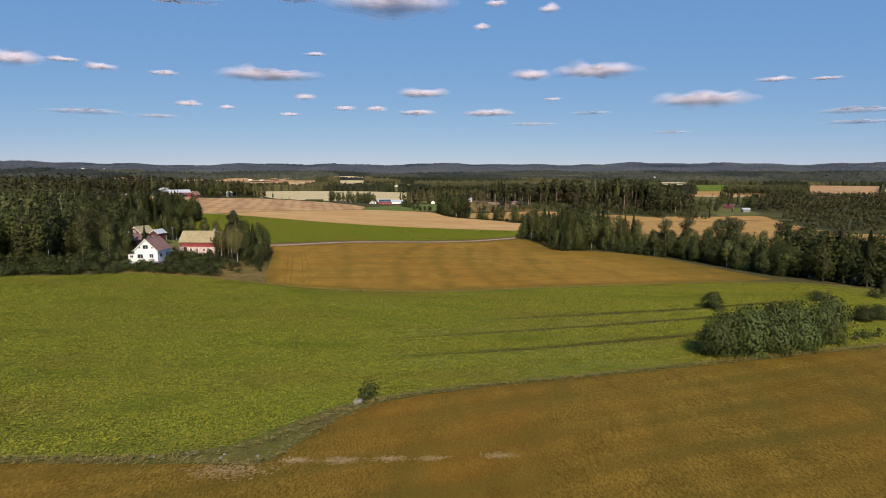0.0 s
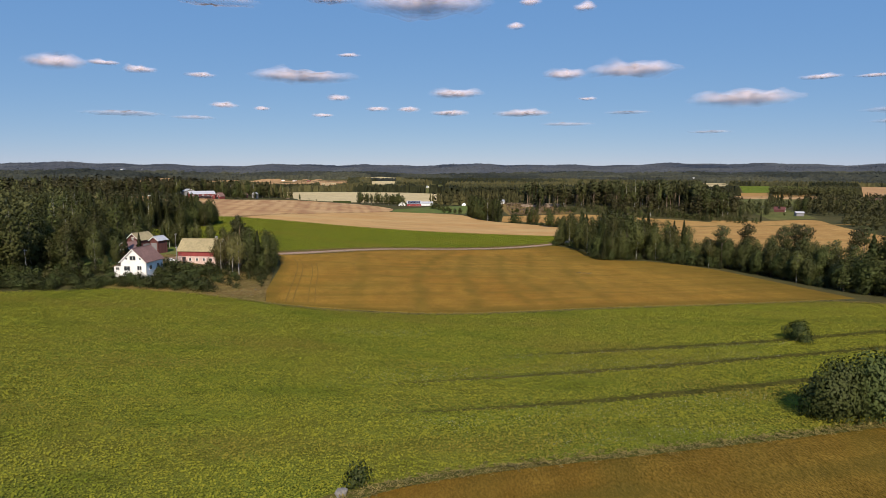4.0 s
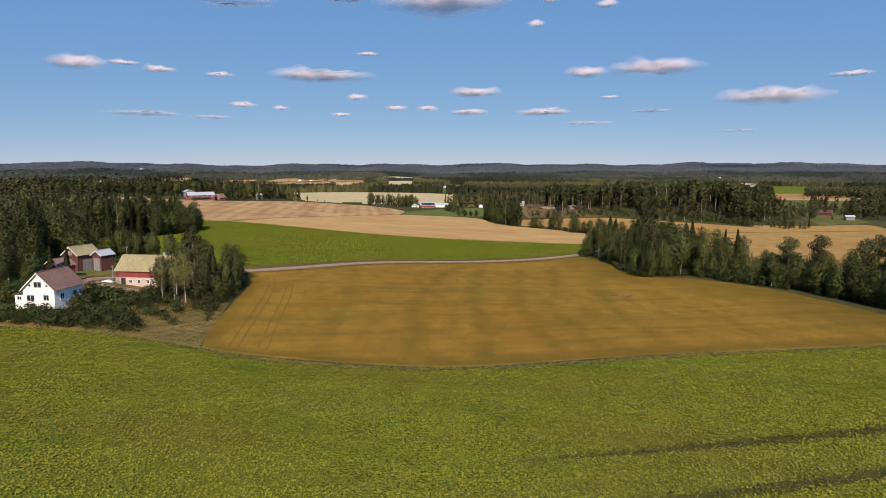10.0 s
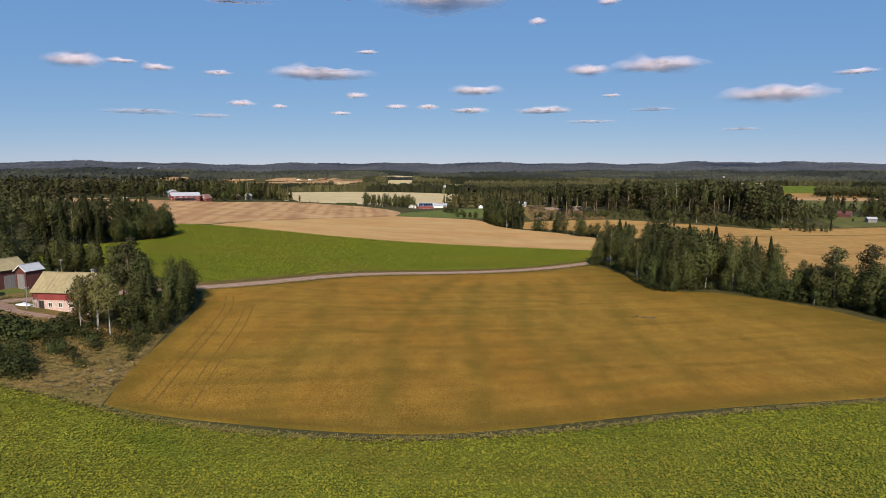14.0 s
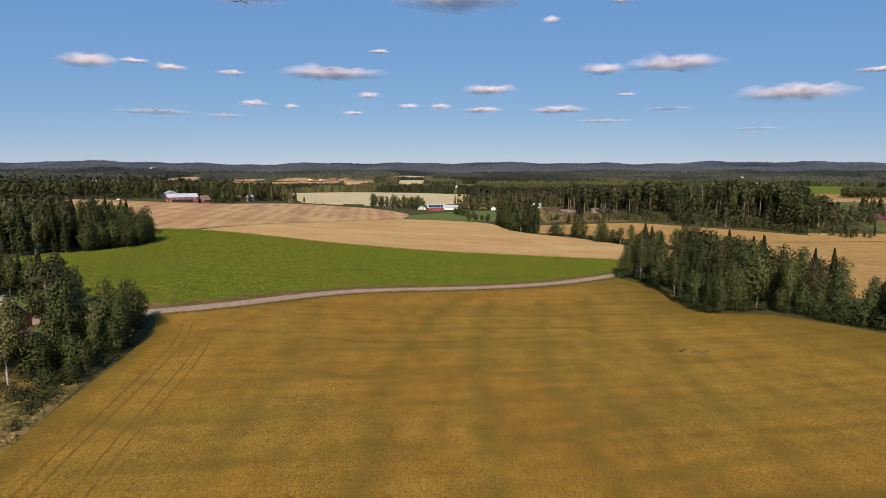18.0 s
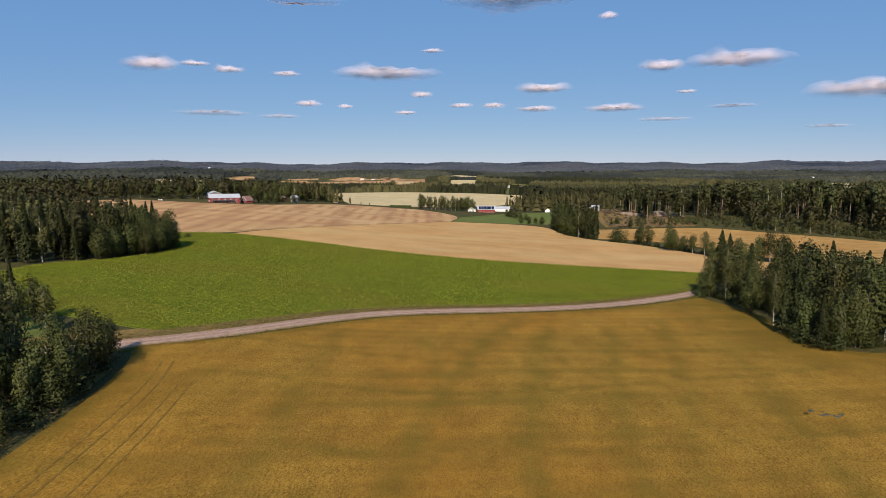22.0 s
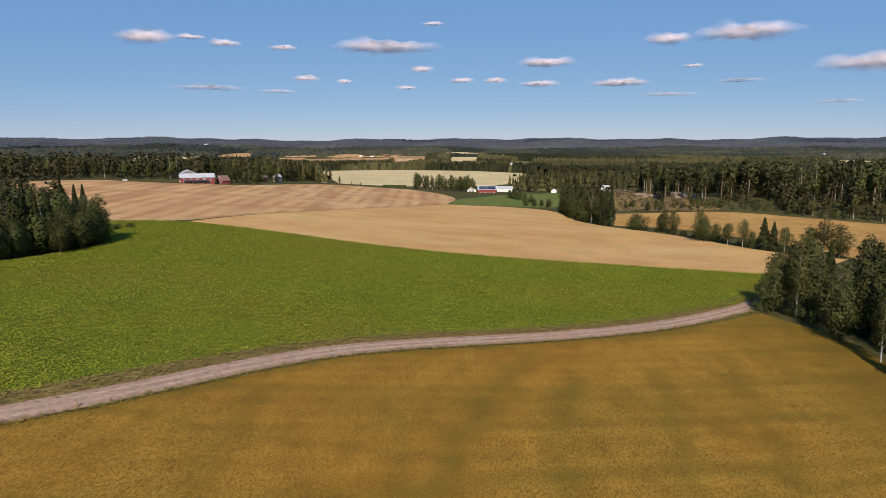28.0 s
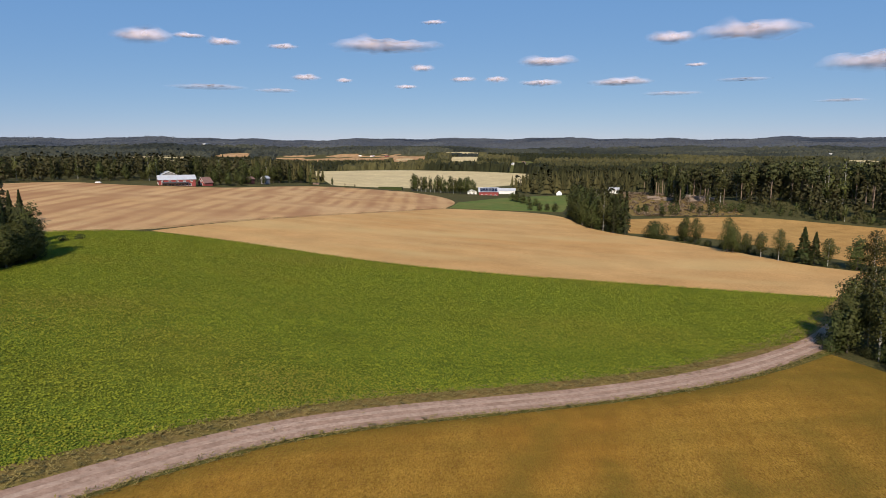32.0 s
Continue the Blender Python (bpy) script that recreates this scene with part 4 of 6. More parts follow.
belt([(-176, 312), (-170, 332), (-156, 350), (-153, 372), (-151.5, 394)], 26, 56, (("spruce_a", 3), ("pine_a", 2), ("leafy_c", 1.5), ("birch_c", 1)), 14, 20, 2)
belt([(-153, 356), (-151, 378), (-149.5, 396), (-158, 404)], 5, 16, (("leafy_b", 2), ("leafy_a", 2)), 8, 12.5, 1, 1.15)
for x, y, h in ((-151, 386, 12), (-153, 393, 13), (-158, 400, 12), (-150, 376, 11), (-164, 404, 12.5), (-155, 384, 14)):
    plant("leafy_a", x, y, h, 1.2)
belt([(-150, 397), (-172, 420), (-240, 440)], 16, 26, (("spruce_a", 2), ("leafy_c", 1), ("pine_a", 1)), 13, 18, 2)
belt([(-160, 184), (-130, 190), (-123, 206), (-125, 226), (-135, 244), (-137, 268), (-151, 292), (-175, 312)], 5, 46, (("leafy_b", 2), ("shrub_c", 2), ("sapling_a", 2)), 7, 11, 0)
for key, x, y, h, w in (("birch_b", -79.5, 223.5, 11, 1.0), ("leafy_b", -80.8, 228.5, 9.5, 0.9), ("shrub_c", -79, 219.5, 3.2, 1.2), ("spruce_b", -113.5, 230.5, 9.5, 0.9), ("spruce_b", -119.5, 268, 9.5, 1.1), ("birch_b", -118, 270, 11, 1.0), ("leafy_b", -116.5, 271.5, 10, 0.9),
                        ("birch_b", -115, 273, 10.5, 1.0), ("spruce_b", -114, 275, 10.5, 1.0), ("leafy_b", -113, 277.5, 9.5, 1.0), ("birch_b", -121, 273, 11, 1.0), ("leafy_a", -122, 278, 12, 0.9), ("leafy_a", -126, 270, 13, 1.0), ("leafy_b", -117, 276, 9, 0.9), ("leafy_a", -127, 262, 14, 1.0)):
    plant(key, x, y, h, w)
for key, x, y, h, w in (("shrub_c", -66.5, 222, 3.4, 1.2), ("leafy_b", -65.5, 229, 6.5, 1.0), ("shrub_c", -66.8, 234, 4.2, 1.2), ("leafy_b", -67.6, 240, 7.0, 1.1), ("shrub_c", -69.5, 246, 4.5, 1.3), ("leafy_b", -71, 250, 7.5, 1.1), ("shrub_c", -73.5, 256, 4.2, 1.3), ("shrub_a", -63.5, 216, 2.4, 1.2),
                        ("leafy_b", -70, 224, 8, 1.2), ("shrub_c", -74, 217, 3.6, 1.3), ("shrub_a", -70.5, 214, 2.6, 1.3), ("leafy_a", -76, 241, 13.5, 1.1), ("pine_a", -77.5, 237, 17, 1.0), ("pine_a", -80.5, 244, 17.5, 1.0), ("leafy_a", -68.5, 243, 11, 0.9), ("shrub_c", -64.5, 225, 2.8, 1.2)):
    plant(key, x, y, h, w)
for k in range(34):
    x, y = rng.uniform(-95, -66), rng.uniform(197, 224)
    if inside_convex(x, y, ((-95, 197), (-80, 197), (-68, 206), (-66, 217), (-80, 224), (-93, 215))):
        plant(("shrub_a", "shrub_c", "shrub_b")[k % 3], x, y, rng.uniform(2.0, 3.8), rng.uniform(1.1, 1.5))
plant("shrub_c", -185, 409, 4, 1.0)
plant("spruce_b", -189.5, 411, 5.5, 1.2)
for x, y in ((-171, 428), (-169.5, 434)):
    plant("shrub_b", x, y, 1.9, 1.4)

# the rows behind the stubble and at the far farms
belt([(-222, 780), (-236, 720), (-262, 682), (-300, 640), (-345, 590), (-420, 560)], -36, 52, (("leafy_c", 3), ("birch_c", 2), ("spruce_c", 2)), 13, 19, -4)
belt([(-84, 803), (-142, 797)], -5, 24, (("leafy_c", 2), ("birch_c", 3), ("spruce_c", 1)), 11, 16, 0)
belt([(-238, 690), (-243, 655)], 1, 5, (("leafy_c", 1),), 11, 15, -8)
for x, y, h in ((-249, 697, 8), (-243, 694, 7), (-236, 704, 8), (-252, 655, 9), (-243, 664, 10), (-238, 672, 9), (-300, 650, 11), (-306, 640, 12), (-313, 632, 11)):
    plant("leafy_a", x, y, h, 1.1)
for x, y, h in ((-215, 745, 9), (-206, 772, 7), (-196, 776, 3), (-188, 779, 3)):
    plant("leafy_b", x, y, h, 0.6)

# the pine wood beyond the wheat, saplings before it
PINES = (("pine_c", 6), ("birch_c", 2), ("spruce_c", 2))
belt([(100, 690), (150, 672), (205, 622), (228, 622)], 42, 92, PINES, 22, 29, 8)
belt([(222, 604), (240, 650), (270, 730)], 30, 46, (("leafy_c", 3), ("pine_c", 1), ("spruce_c", 2), ("birch_c", 2)), 14, 23, -6)
belt([(76, 800), (90, 740), (100, 690)], -30, 30, PINES, 20, 27)
belt([(40, 652), (70, 656), (104, 654), (150, 622), (205, 584), (226, 560)], 26, 110, (("sapling_a", 4), ("sapling_b", 3), ("birch_c", 0.25), ("spruce_c", 0.25)), 9, 17, 1)
belt([(312, 690), (350, 700), (420, 690)], 14, 22, (("leafy_c", 3), ("spruce_c", 1), ("birch_c", 1)), 10, 15, 0)
for x, y, h in ((296, 650, 3), (307, 652, 3), (316, 656, 4), (322, 664, 4), (286, 668, 6), (282, 676, 9)):
    plant("leafy_b", x, y, h, 1.2)


# ---- woods too many to count ----
def inside(x, y, polygon):
    p = np.array(polygon, float)
    hit = np.zeros(np.shape(x), bool)
    for (x0, y0), (x1, y1) in zip(p, np.roll(p, -1, axis=0)):
        hit ^= ((y0 > y) != (y1 > y)) & (x < (x1 - x0) * (y - y0) / (y1 - y0 + 1e-12) + x0)
    return hit


OPEN = [A_EDGE + [(300, 170), (300, -300), (-300, -300)], B_NEAR + B_FAR[::-1], C_LOW + C_RIGHT[1:] + [(-78, 272)], E_NEAR + E_RIGHT[1:] + E_FAR[::-1] + E_LEFT[::-1],
        [(-350, 545), (-190, 436), (75, 438), (112, 480), (20, 575), (5, 650), (0, 810), (-60, 845), (-40, 1120), (-70, 1330), (-163, 1400), (-330, 1440), (-480, 1310), (-215, 775), (-330, 590)],
        [(20, 570), (110, 480), (110, 340), (140, 316), (190, 303), (335, 288), (440, 430), (485, 560), (215, 584), (104, 656), (28, 650)], [(28, 645), (100, 655), (104, 690), (84, 770), (70, 850), (25, 850)],
        [(-140, 180), (-50, 180), (-60, 300), (-160, 345), (-140, 290), (-125, 215)], [(200, 575), (262, 660), (300, 800), (345, 862), (345, 790), (318, 640), (325, 300)], [(325, 300), (318, 640), (440, 1180), (1400, 1180), (1400, 300)], [(40, 385), (130, 235), (260, 170), (300, 300), (110, 480), (60, 445)]]


def sector(az0, az1, r0, r1):
    """A far clearing between two bearings (degrees to the right of +y) and two distances."""
    ring = [(math.radians(a), r) for a, r in ((az0, r0), ((az0 + az1) / 2, r0 * 1.02), (az1, r0), (az1, r1), ((az0 + az1) / 2, r1 * 1.03), (az0, r1))]
    return [(r * math.sin(a), r * math.cos(a)) for a, r in ring]


CLEARINGS = [(-23.5, -11.2, 2050, 2980, STUBBLE), (-13.6, -12.2, 1600, 2350, STUBBLE_PALE), (-9.2, -7.0, 1700, 2500, STUBBLE_PALE), (-10.2, -6.8, 2850, 3080, STUBBLE_PALE), (-4.4, -2.6, 1350, 2000, MEADOW), (21.0, 27.0, 870, 1150, MEADOW), (20.8, 29.0, 1152, 1270, STUBBLE), (21.6, 27.0, 1272, 1500, RIPE_WHEAT), (21.2, 26.6, 1502, 2000, GREEN_CROP_FAR),
             (18.6, 21.0, 1500, 2500, STUBBLE_PALE), (29.8, 34.5, 1350, 2250, STUBBLE), (34.6, 37, 1250, 1900, STUBBLE_PALE), (27.5, 40.0, 1020, 1240, MEADOW), (-34.0, -29.0, 1700, 2900, STUBBLE_PALE), (-28, -25.5, 2500, 3300, STUBBLE), (7.0, 9.0, 2700, 3050, STUBBLE_PALE), (13.0, 15.5, 2800, 3100, STUBBLE_PALE)]
for az0, az1, r0, r1, mat in CLEARINGS:
    c = sector(az0, az1, r0, r1)
    lay("field_far", coons([c[0], c[1], c[2]], [c[2], c[3]], [c[5], c[4], c[3]], [c[0], c[5]], 24, 12), 0.3, mat, "far pale field between dark woods", "field", skirt=1.0)
    OPEN.append(c)


def is_wood(x, y):
    ok = np.ones(np.shape(x), bool)
    for p in OPEN:
        ok &= ~inside(x, y, p)
    return ok


def stamp(template_v, template_f, x, y, z, scale, wide, turn):
    """Many copies of a small plant in one mesh."""
    c, s = np.cos(turn)[:, None], np.sin(turn)[:, None]
    v = template_v[None]
    px = (v[..., 0] * c - v[..., 1] * s) * (scale * wide)[:, None] + x[:, None]
    py = (v[..., 0] * s + v[..., 1] * c) * (scale * wide)[:, None] + y[:, None]
    pz = v[..., 2] * scale[:, None] + z[:, None]
    n = len(template_v)
    f = (template_f[None] + (np.arange(len(x)) * n)[:, None, None]).reshape(-1, template_f.shape[1])
    return np.stack([px, py, pz], -1).reshape(-1, 3), f


def ragged_cone(r, tiers, sides, spruce=True):
    """A small conifer or round tree, one metre high, of ragged tiers."""
    v, f = [], []
    for k in range(tiers):
        z0 = 0.10 + 0.80 * k / tiers
        z1 = min(1.0, z0 + (0.42 if spruce else 0.34))
        w = (0.17 * (1 - z0) + 0.015) if spruce else 0.20 * math.sin(math.pi * min(0.93, 0.25 + 0.72 * (k + 0.4) / tiers)) + 0.02
        o = len(v)
        for s in range(sides):
            a, q = 2 * math.pi * (s + 0.5 * k) / sides, w * r.uniform(0.65, 1.25)
            v.append((math.cos(a) * q, math.sin(a) * q, z0 + r.uniform(-0.04, 0.04)))
        v.append((r.uniform(-0.015, 0.015), r.uniform(-0.015, 0.015), z1))
        f += [(o + s, o + (s + 1) % sides, o + sides) for s in range(sides)]
    return np.array(v), np.array(f)


def spray_tree(r, kind, fine=1.0):
    """A tree one metre high of a few dozen large sprays, for woods seen from afar."""
    s = fine ** -0.5
    if kind == "spruce":
        v, f, n = spruce_crown(r, 18.0, 2.8, int(70 * fine), 1.5 * s)
    elif kind == "pine":
        (v, f, n), cs = lumps_crown(r, 18.0, 8.0, 2.6, 8, int(60 * fine), 1.8 * s, 0.6, 0.1)
    else:
        (v, f, n), cs = lumps_crown(r, 18.0, 1.0, 3.4, 12, int(80 * fine), 1.9 * s, 1.05, 0.3)
    return v / 18.0, f, n


def leafy_stuff(name, x, y, low, high, label, mixture, mat, seed, fine=1.0):
    """One mesh of many trees of large sprays."""
    r = np.random.default_rng(seed)
    kinds = r.choice(len(mixture), len(x))
    vs, fs, ns, base = [], [], [], 0
    for k, kind in enumerate(mixture):
        m = kinds == k
        tv, tf, tn = spray_tree(r, kind, fine)
        v, f = stamp(tv, tf, x[m], y[m], land(x[m], y[m]) - 0.3, r.uniform(low, high, m.sum()), r.uniform(0.85, 1.3, m.sum()), np.zeros(m.sum()))
        vs.append(v), fs.append(f + base), ns.append(np.tile(tn, (m.sum(), 1)))
        base += len(v)
    ob = mesh_object(name, np.vstack(vs), np.vstack(fs), mat, True)
    ob.data.normals_split_custom_set_from_vertices(np.vstack(ns).tolist())
    return tagged(ob, label, "woods", kind="stuff")


def stand(x, y):
    """A tone between 0 and 1 for each stand of the far forest, in patches of some hundred metres."""
    u = x + 60 * np.sin(y / 170.0) + 30 * np.sin(x / 60.0)
    w = y + 80 * np.sin(x / 210.0) + 30 * np.sin(y / 75.0)
    h = np.sin(np.floor(u / 190.0) * 127.1 + np.floor(w / 280.0) * 311.7) * 43758.5453
    return h - np.floor(h)


def set_stand(ob, values):
    ob.data.attributes.new("stand", "FLOAT", "POINT").data.foreach_set("value", np.asarray(values, np.float32))


def wood_stuff(name, x, y, low, high, label, tiers, sides, mat=None, seed=0):
    """One mesh of many small trees at the given places."""
    r = np.random.default_rng(seed)
    pieces, base = [], 0
    kinds = r.integers(0, 4, len(x))
    vs, fs = [], []
    for k in range(4):
        m = kinds == k
        if not m.any():
            continue
        tv, tf = ragged_cone(r, tiers, sides, k != 0)
        h = r.uniform(low, high, m.sum()) * (0.85 if k == 0 else 1.0)
        v, f = stamp(tv, tf, x[m], y[m], land(x[m], y[m]) - 0.4, h, r.uniform(0.8, 1.35, m.sum()) * (1.3 if k == 0 else 1.0), r.uniform(0, 6.28, m.sum()))
        vs.append(v)
        fs.append(f + base)
        base += len(v)
    v = np.vstack(vs)
    ob = mesh_object(name, v, np.vstack(fs), mat or LEAF_WOODS, False)
    set_stand(ob, stand(v[:, 0], v[:, 1]))
    return tagged(ob, label, "woods", kind="stuff")


VALLEY = ("round", "spruce", "round", "pine", "round", "spruce", "round")
wx, wy = rng.uniform(-900, 700, 15000), rng.uniform(430, 1250, 15000)
keep = is_wood(wx, wy) & (np.abs(wx) < 260 + 0.75 * wy) & (rng.uniform(0, 1, 15000) < np.where(wy < 760, 0.75, 0.25))
leafy_stuff("valley_woods", wx[keep], wy[keep], 12, 20, "dense mixed spruce and birch woods in the valley", VALLEY, LEAF_WOODS, 21)
keep = is_wood(wx, wy) & (np.abs(wx) < 260 + 0.75 * wy) & ~keep & (wy > 760)
wood_stuff("valley_woods_far", wx[keep], wy[keep], 13, 19, "dense mixed woods farther down the valley", 3, 5, WOODS_MID, 26)
wx, wy = rng.uniform(-520, -122, 5200), rng.uniform(130, 560, 5200)
keep = is_wood(wx, wy) & (wx < -0.42 * wy - 60) & ~((wy > 450) & (wx > -350)) & (wx > -0.95 * wy - 60)
leafy_stuff("farm_woods", wx[keep][:1150], wy[keep][:1150], 13, 20, "dense dark mixed wood behind the farmhouse", ("round", "spruce", "pine", "spruce", "spruce", "spruce", "round"), LEAF_WOODS, 22, 2.4)
wx, wy = rng.uniform(276, 520, 3000), rng.uniform(400, 600, 3000)
keep = inside(wx, wy, [(284, 462), (330, 436), (420, 418), (520, 400), (560, 540), (420, 600), (325, 600), (298, 556)])
leafy_stuff("young_woods", wx[keep][:700], wy[keep][:700], 7, 10.5, "dense young birch wood beyond the wheat", ("round", "spruce", "round"), LEAF_WOODS, 27)
wx, wy = rng.uniform(300, 760, 2600), rng.uniform(600, 980, 2600)
keep = inside(wx, wy, [(320, 630), (345, 616), (420, 640), (560, 600), (760, 800), (640, 960), (480, 930), (390, 800), (340, 720)])
leafy_stuff("east_valley_woods", wx[keep], wy[keep], 9, 15, "mixed woods round the eastern houses", VALLEY, LEAF_WOODS, 28)
wx, wy = rng.uniform(100, 330, 5200), rng.uniform(560, 760, 5200)
keep = inside(wx, wy, [(104, 658), (150, 626), (205, 588), (224, 566), (236, 600), (262, 660), (285, 740), (230, 760), (205, 650), (150, 700), (104, 704)])
leafy_stuff("undergrowth", wx[keep][:900], wy[keep][:900], 1.5, 5.0, "bushes and young trees below the pines", ("round", "round", "spruce"), LEAF_WOODS, 33, 0.6)
wx, wy = rng.uniform(225, 345, 900), rng.uniform(600, 800, 900)
keep = ~inside(wx, wy, [(288, 640), (330, 640), (330, 705), (290, 705)]) & inside(wx, wy, [(240, 610), (285, 650), (330, 720), (345, 790), (290, 800), (250, 700)])
leafy_stuff("cottage_trees", wx[keep][:120], wy[keep][:120], 6, 14, "leafy trees round the brown cottage", ("round", "spruce", "round"), LEAF_WOODS, 34, 1.0)
fr, fa = rng.uniform(1290, 1420, 260), np.radians(rng.uniform(23.8, 29.5, 260))
leafy_stuff("field_copse", fr * np.sin(fa), fr * np.cos(fa), 14, 20, "dark spruce copse amid the eastern fields", VALLEY, LEAF_WOODS, 29)
# the two farther belts carry haze in their leaf colour
for r0, r1, count, mat, label in ((1150, 2500, 19000, WOODS_MID, "mixed forest between far valley fields"), (2500, 3700, 12000, WOODS_FAR_HAZED, "far forest rising towards the horizon, greyed for haze"), (3700, 5250, 9000, WOODS_HILL_HAZED, "forest on the horizon hills, tinted blue for haze")):
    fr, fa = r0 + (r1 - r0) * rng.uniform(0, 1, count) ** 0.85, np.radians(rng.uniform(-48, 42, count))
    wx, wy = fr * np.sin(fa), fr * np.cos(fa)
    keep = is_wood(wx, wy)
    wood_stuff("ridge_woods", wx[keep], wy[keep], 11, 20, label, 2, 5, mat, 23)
wx, wy = rng.uniform(180, 420, 1500), rng.uniform(150, 300, 1500)
keep = is_wood(wx, wy) & (wx > 0.5 * wy + 90)
leafy_stuff("east_woods", wx[keep][:500], wy[keep][:500], 11, 16, "mixed woods on the eastern side", VALLEY, LEAF_WOODS, 24)


def canopy(r0, r1, rows, mat, label, spikes=10.0):
    """The closed roof of the far forest: stands of different height, uneven as their tree-tops are."""
    r = np.random.default_rng(31)
    n = 560
    rr, aa = r0 * (r1 / r0) ** np.linspace(0, 1, rows), np.radians(np.linspace(-58, 54, n))
    R, A = np.meshgrid(rr, aa, indexing="ij")
    jitter = np.ones((rows, 1))
    jitter[0] = jitter[-1] = 0
    R, A = R * (1 + jitter * r.uniform(-0.004, 0.004, R.shape)), A + r.uniform(-0.0012, 0.0012, A.shape) * jitter
    X, Y = R * np.sin(A), R * np.cos(A)
    tone = stand(X, Y)
    Z = land(X, Y) + 3 + 7 * ((tone * 7.3) % 1.0) + spikes * r.uniform(0, 1, X.shape) ** 2
    ok = is_wood(X, Y)
    Z[~ok] = land(X, Y)[~ok] - 3
    i = (np.arange(rows - 1)[:, None] * n + np.arange(n - 1)).ravel()
    f = np.stack([i, i + 1, i + n + 1, i + n], 1)
    f = f[ok.ravel()[f].any(1)]
    ob = mesh_object("forest_canopy", np.stack([X, Y, Z], -1).reshape(-1, 3), f, mat, False)
    set_stand(ob, tone.ravel())
    tagged(ob, label, "woods", kind="stuff")


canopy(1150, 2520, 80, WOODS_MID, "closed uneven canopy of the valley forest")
canopy(2480, 3720, 50, WOODS_FAR_HAZED, "closed canopy of the far forest, greyed for haze")
canopy(3680, 5300, 45, WOODS_HILL_HAZED, "closed canopy of the horizon hills, tinted blue for haze", 6.0)


# ---- crop plants ----
def strewn(points, count, r):
    """Random places on a patch, weighted by its cells' size, with its grid steps."""
    m, n = points.shape[:2]
    a, b, c = points[:-1, :-1], points[:-1, 1:], points[1:, :-1]
    area = np.abs((b - a)[..., 0] * (c - a)[..., 1] - (b - a)[..., 1] * (c - a)[..., 0]).ravel()
    k = r.choice(len(area), count, p=area / area.sum())
    i, j = k // (n - 1), k % (n - 1)
    u, v = r.uniform(0, 1, (count, 1)), r.uniform(0, 1, (count, 1))
    p = a[i, j] * (1 - u) * (1 - v) + b[i, j] * u * (1 - v) + c[i, j] * (1 - u) * v + points[i + 1, j + 1] * u * v
    return p[:, 0], p[:, 1]


def tuft(r, blades, spread_out, width, root=0.0):
    """Leaves or blades that rise from one root, one metre high."""
    v, f = [], []
    for k in range(blades):
        a = 2 * math.pi * (k + r.uniform(0, 0.8)) / blades
        d, s, h = np.array([math.cos(a), math.sin(a)]), np.array([-math.sin(a), math.cos(a)]), r.uniform(0.7, 1.0)
        o = len(v)
        m, e = d * spread_out * 0.5, d * spread_out
        v += [(0, 0, root * h), (*(m + s * width / 2), h * (0.75 + 0.2 * root)), (*e, h), (*(m - s * width / 2), h * (0.75 + 0.2 * root))]
        f.append((o, o + 3, o + 2, o + 1) if np.cross(np.subtract(v[o + 2], v[o]), np.subtract(v[o + 3], v[o + 1]))[2] < 0 else (o, o + 1, o + 2, o + 3))
    return np.array(v), np.array(f)


def crop_stuff(name, x, y, lift, low, high, mat, label, blades=4, spread_out=0.5, width=0.5, seed=0, root=0.0, ragged=0.28):
    r = np.random.default_rng(seed)
    tv, tf = tuft(r, blades, spread_out, width, root)
    v, f = stamp(tv, tf, x, y, land(x, y) + lift, r.uniform(low, high, len(x)), np.ones(len(x)), r.uniform(0, 6.28, len(x)))
    ob = mesh_object(name, v, f, mat, True)
    nrm = unit(r.normal(0, ragged, (len(x), 3)) + (0, -0.12, 1.0))
    ob.data.normals_split_custom_set_from_vertices(np.repeat(nrm, len(tv), axis=0).tolist())
    return tagged(ob, label, "crop", kind="stuff")


def in_rows(x, y, turn, gap, r, blur=0.12):
    """Places drawn towards sown rows."""
    c, s = math.cos(radians(turn)), math.sin(radians(turn))
    u, w = x * c + y * s, -x * s + y * c
    u = np.round(u / gap) * gap + r.normal(0, blur * gap, len(u))
    return u * c - w * s, u * s + w * c


cr = np.random.default_rng(77)
x, y = strewn(B_PTS, 470000, cr)
keep = (np.abs(x) < 135) & (x > -0.85 * y - 25) & (x < 0.8 * y + 25)
x, y = in_rows(x[keep], y[keep], 100, 0.75, cr, 0.22)
FURROWS = ([(3, 148), (20, 152.5), (40, 158.8), (65, 167.8), (105, 186)], [(-14, 130.7), (16.5, 138.6), (45, 148), (78, 161), (115, 178)], [(-12, 118), (14.3, 122.8), (40, 131), (66, 141), (100, 158)])
for line in FURROWS:
    p = np.array(line)
    off = np.abs(y - np.interp(x, p[:, 0], p[:, 1])) > (0.95 + 0.3 * np.sin(x * 0.9)) * np.clip((x - p[0, 0]) / 22, 0.1, 1) + cr.normal(0, 0.35, len(x))
    keep = off | (x < p[0, 0]) | (x > p[-1, 0])
    x, y = x[keep], y[keep]
crop_stuff("leafy_crop_near", x, y, 0.20, 0.17, 0.40, LEAF_CROP, "yellow-green leafy crop plants in rows", 1, 0.80, 0.85, 41, 0.48, 0.24)
x, y = strewn(E_PTS, 380000, cr)
x, y = in_rows(x, y, 94, 0.75, cr, 0.22)
crop_stuff("leafy_crop_far", x, y, 0.24, 0.18, 0.42, LEAF_CROP_FAR, "bright green leafy crop plants in rows", 1, 0.80, 0.85, 42, 0.50, 0.26)
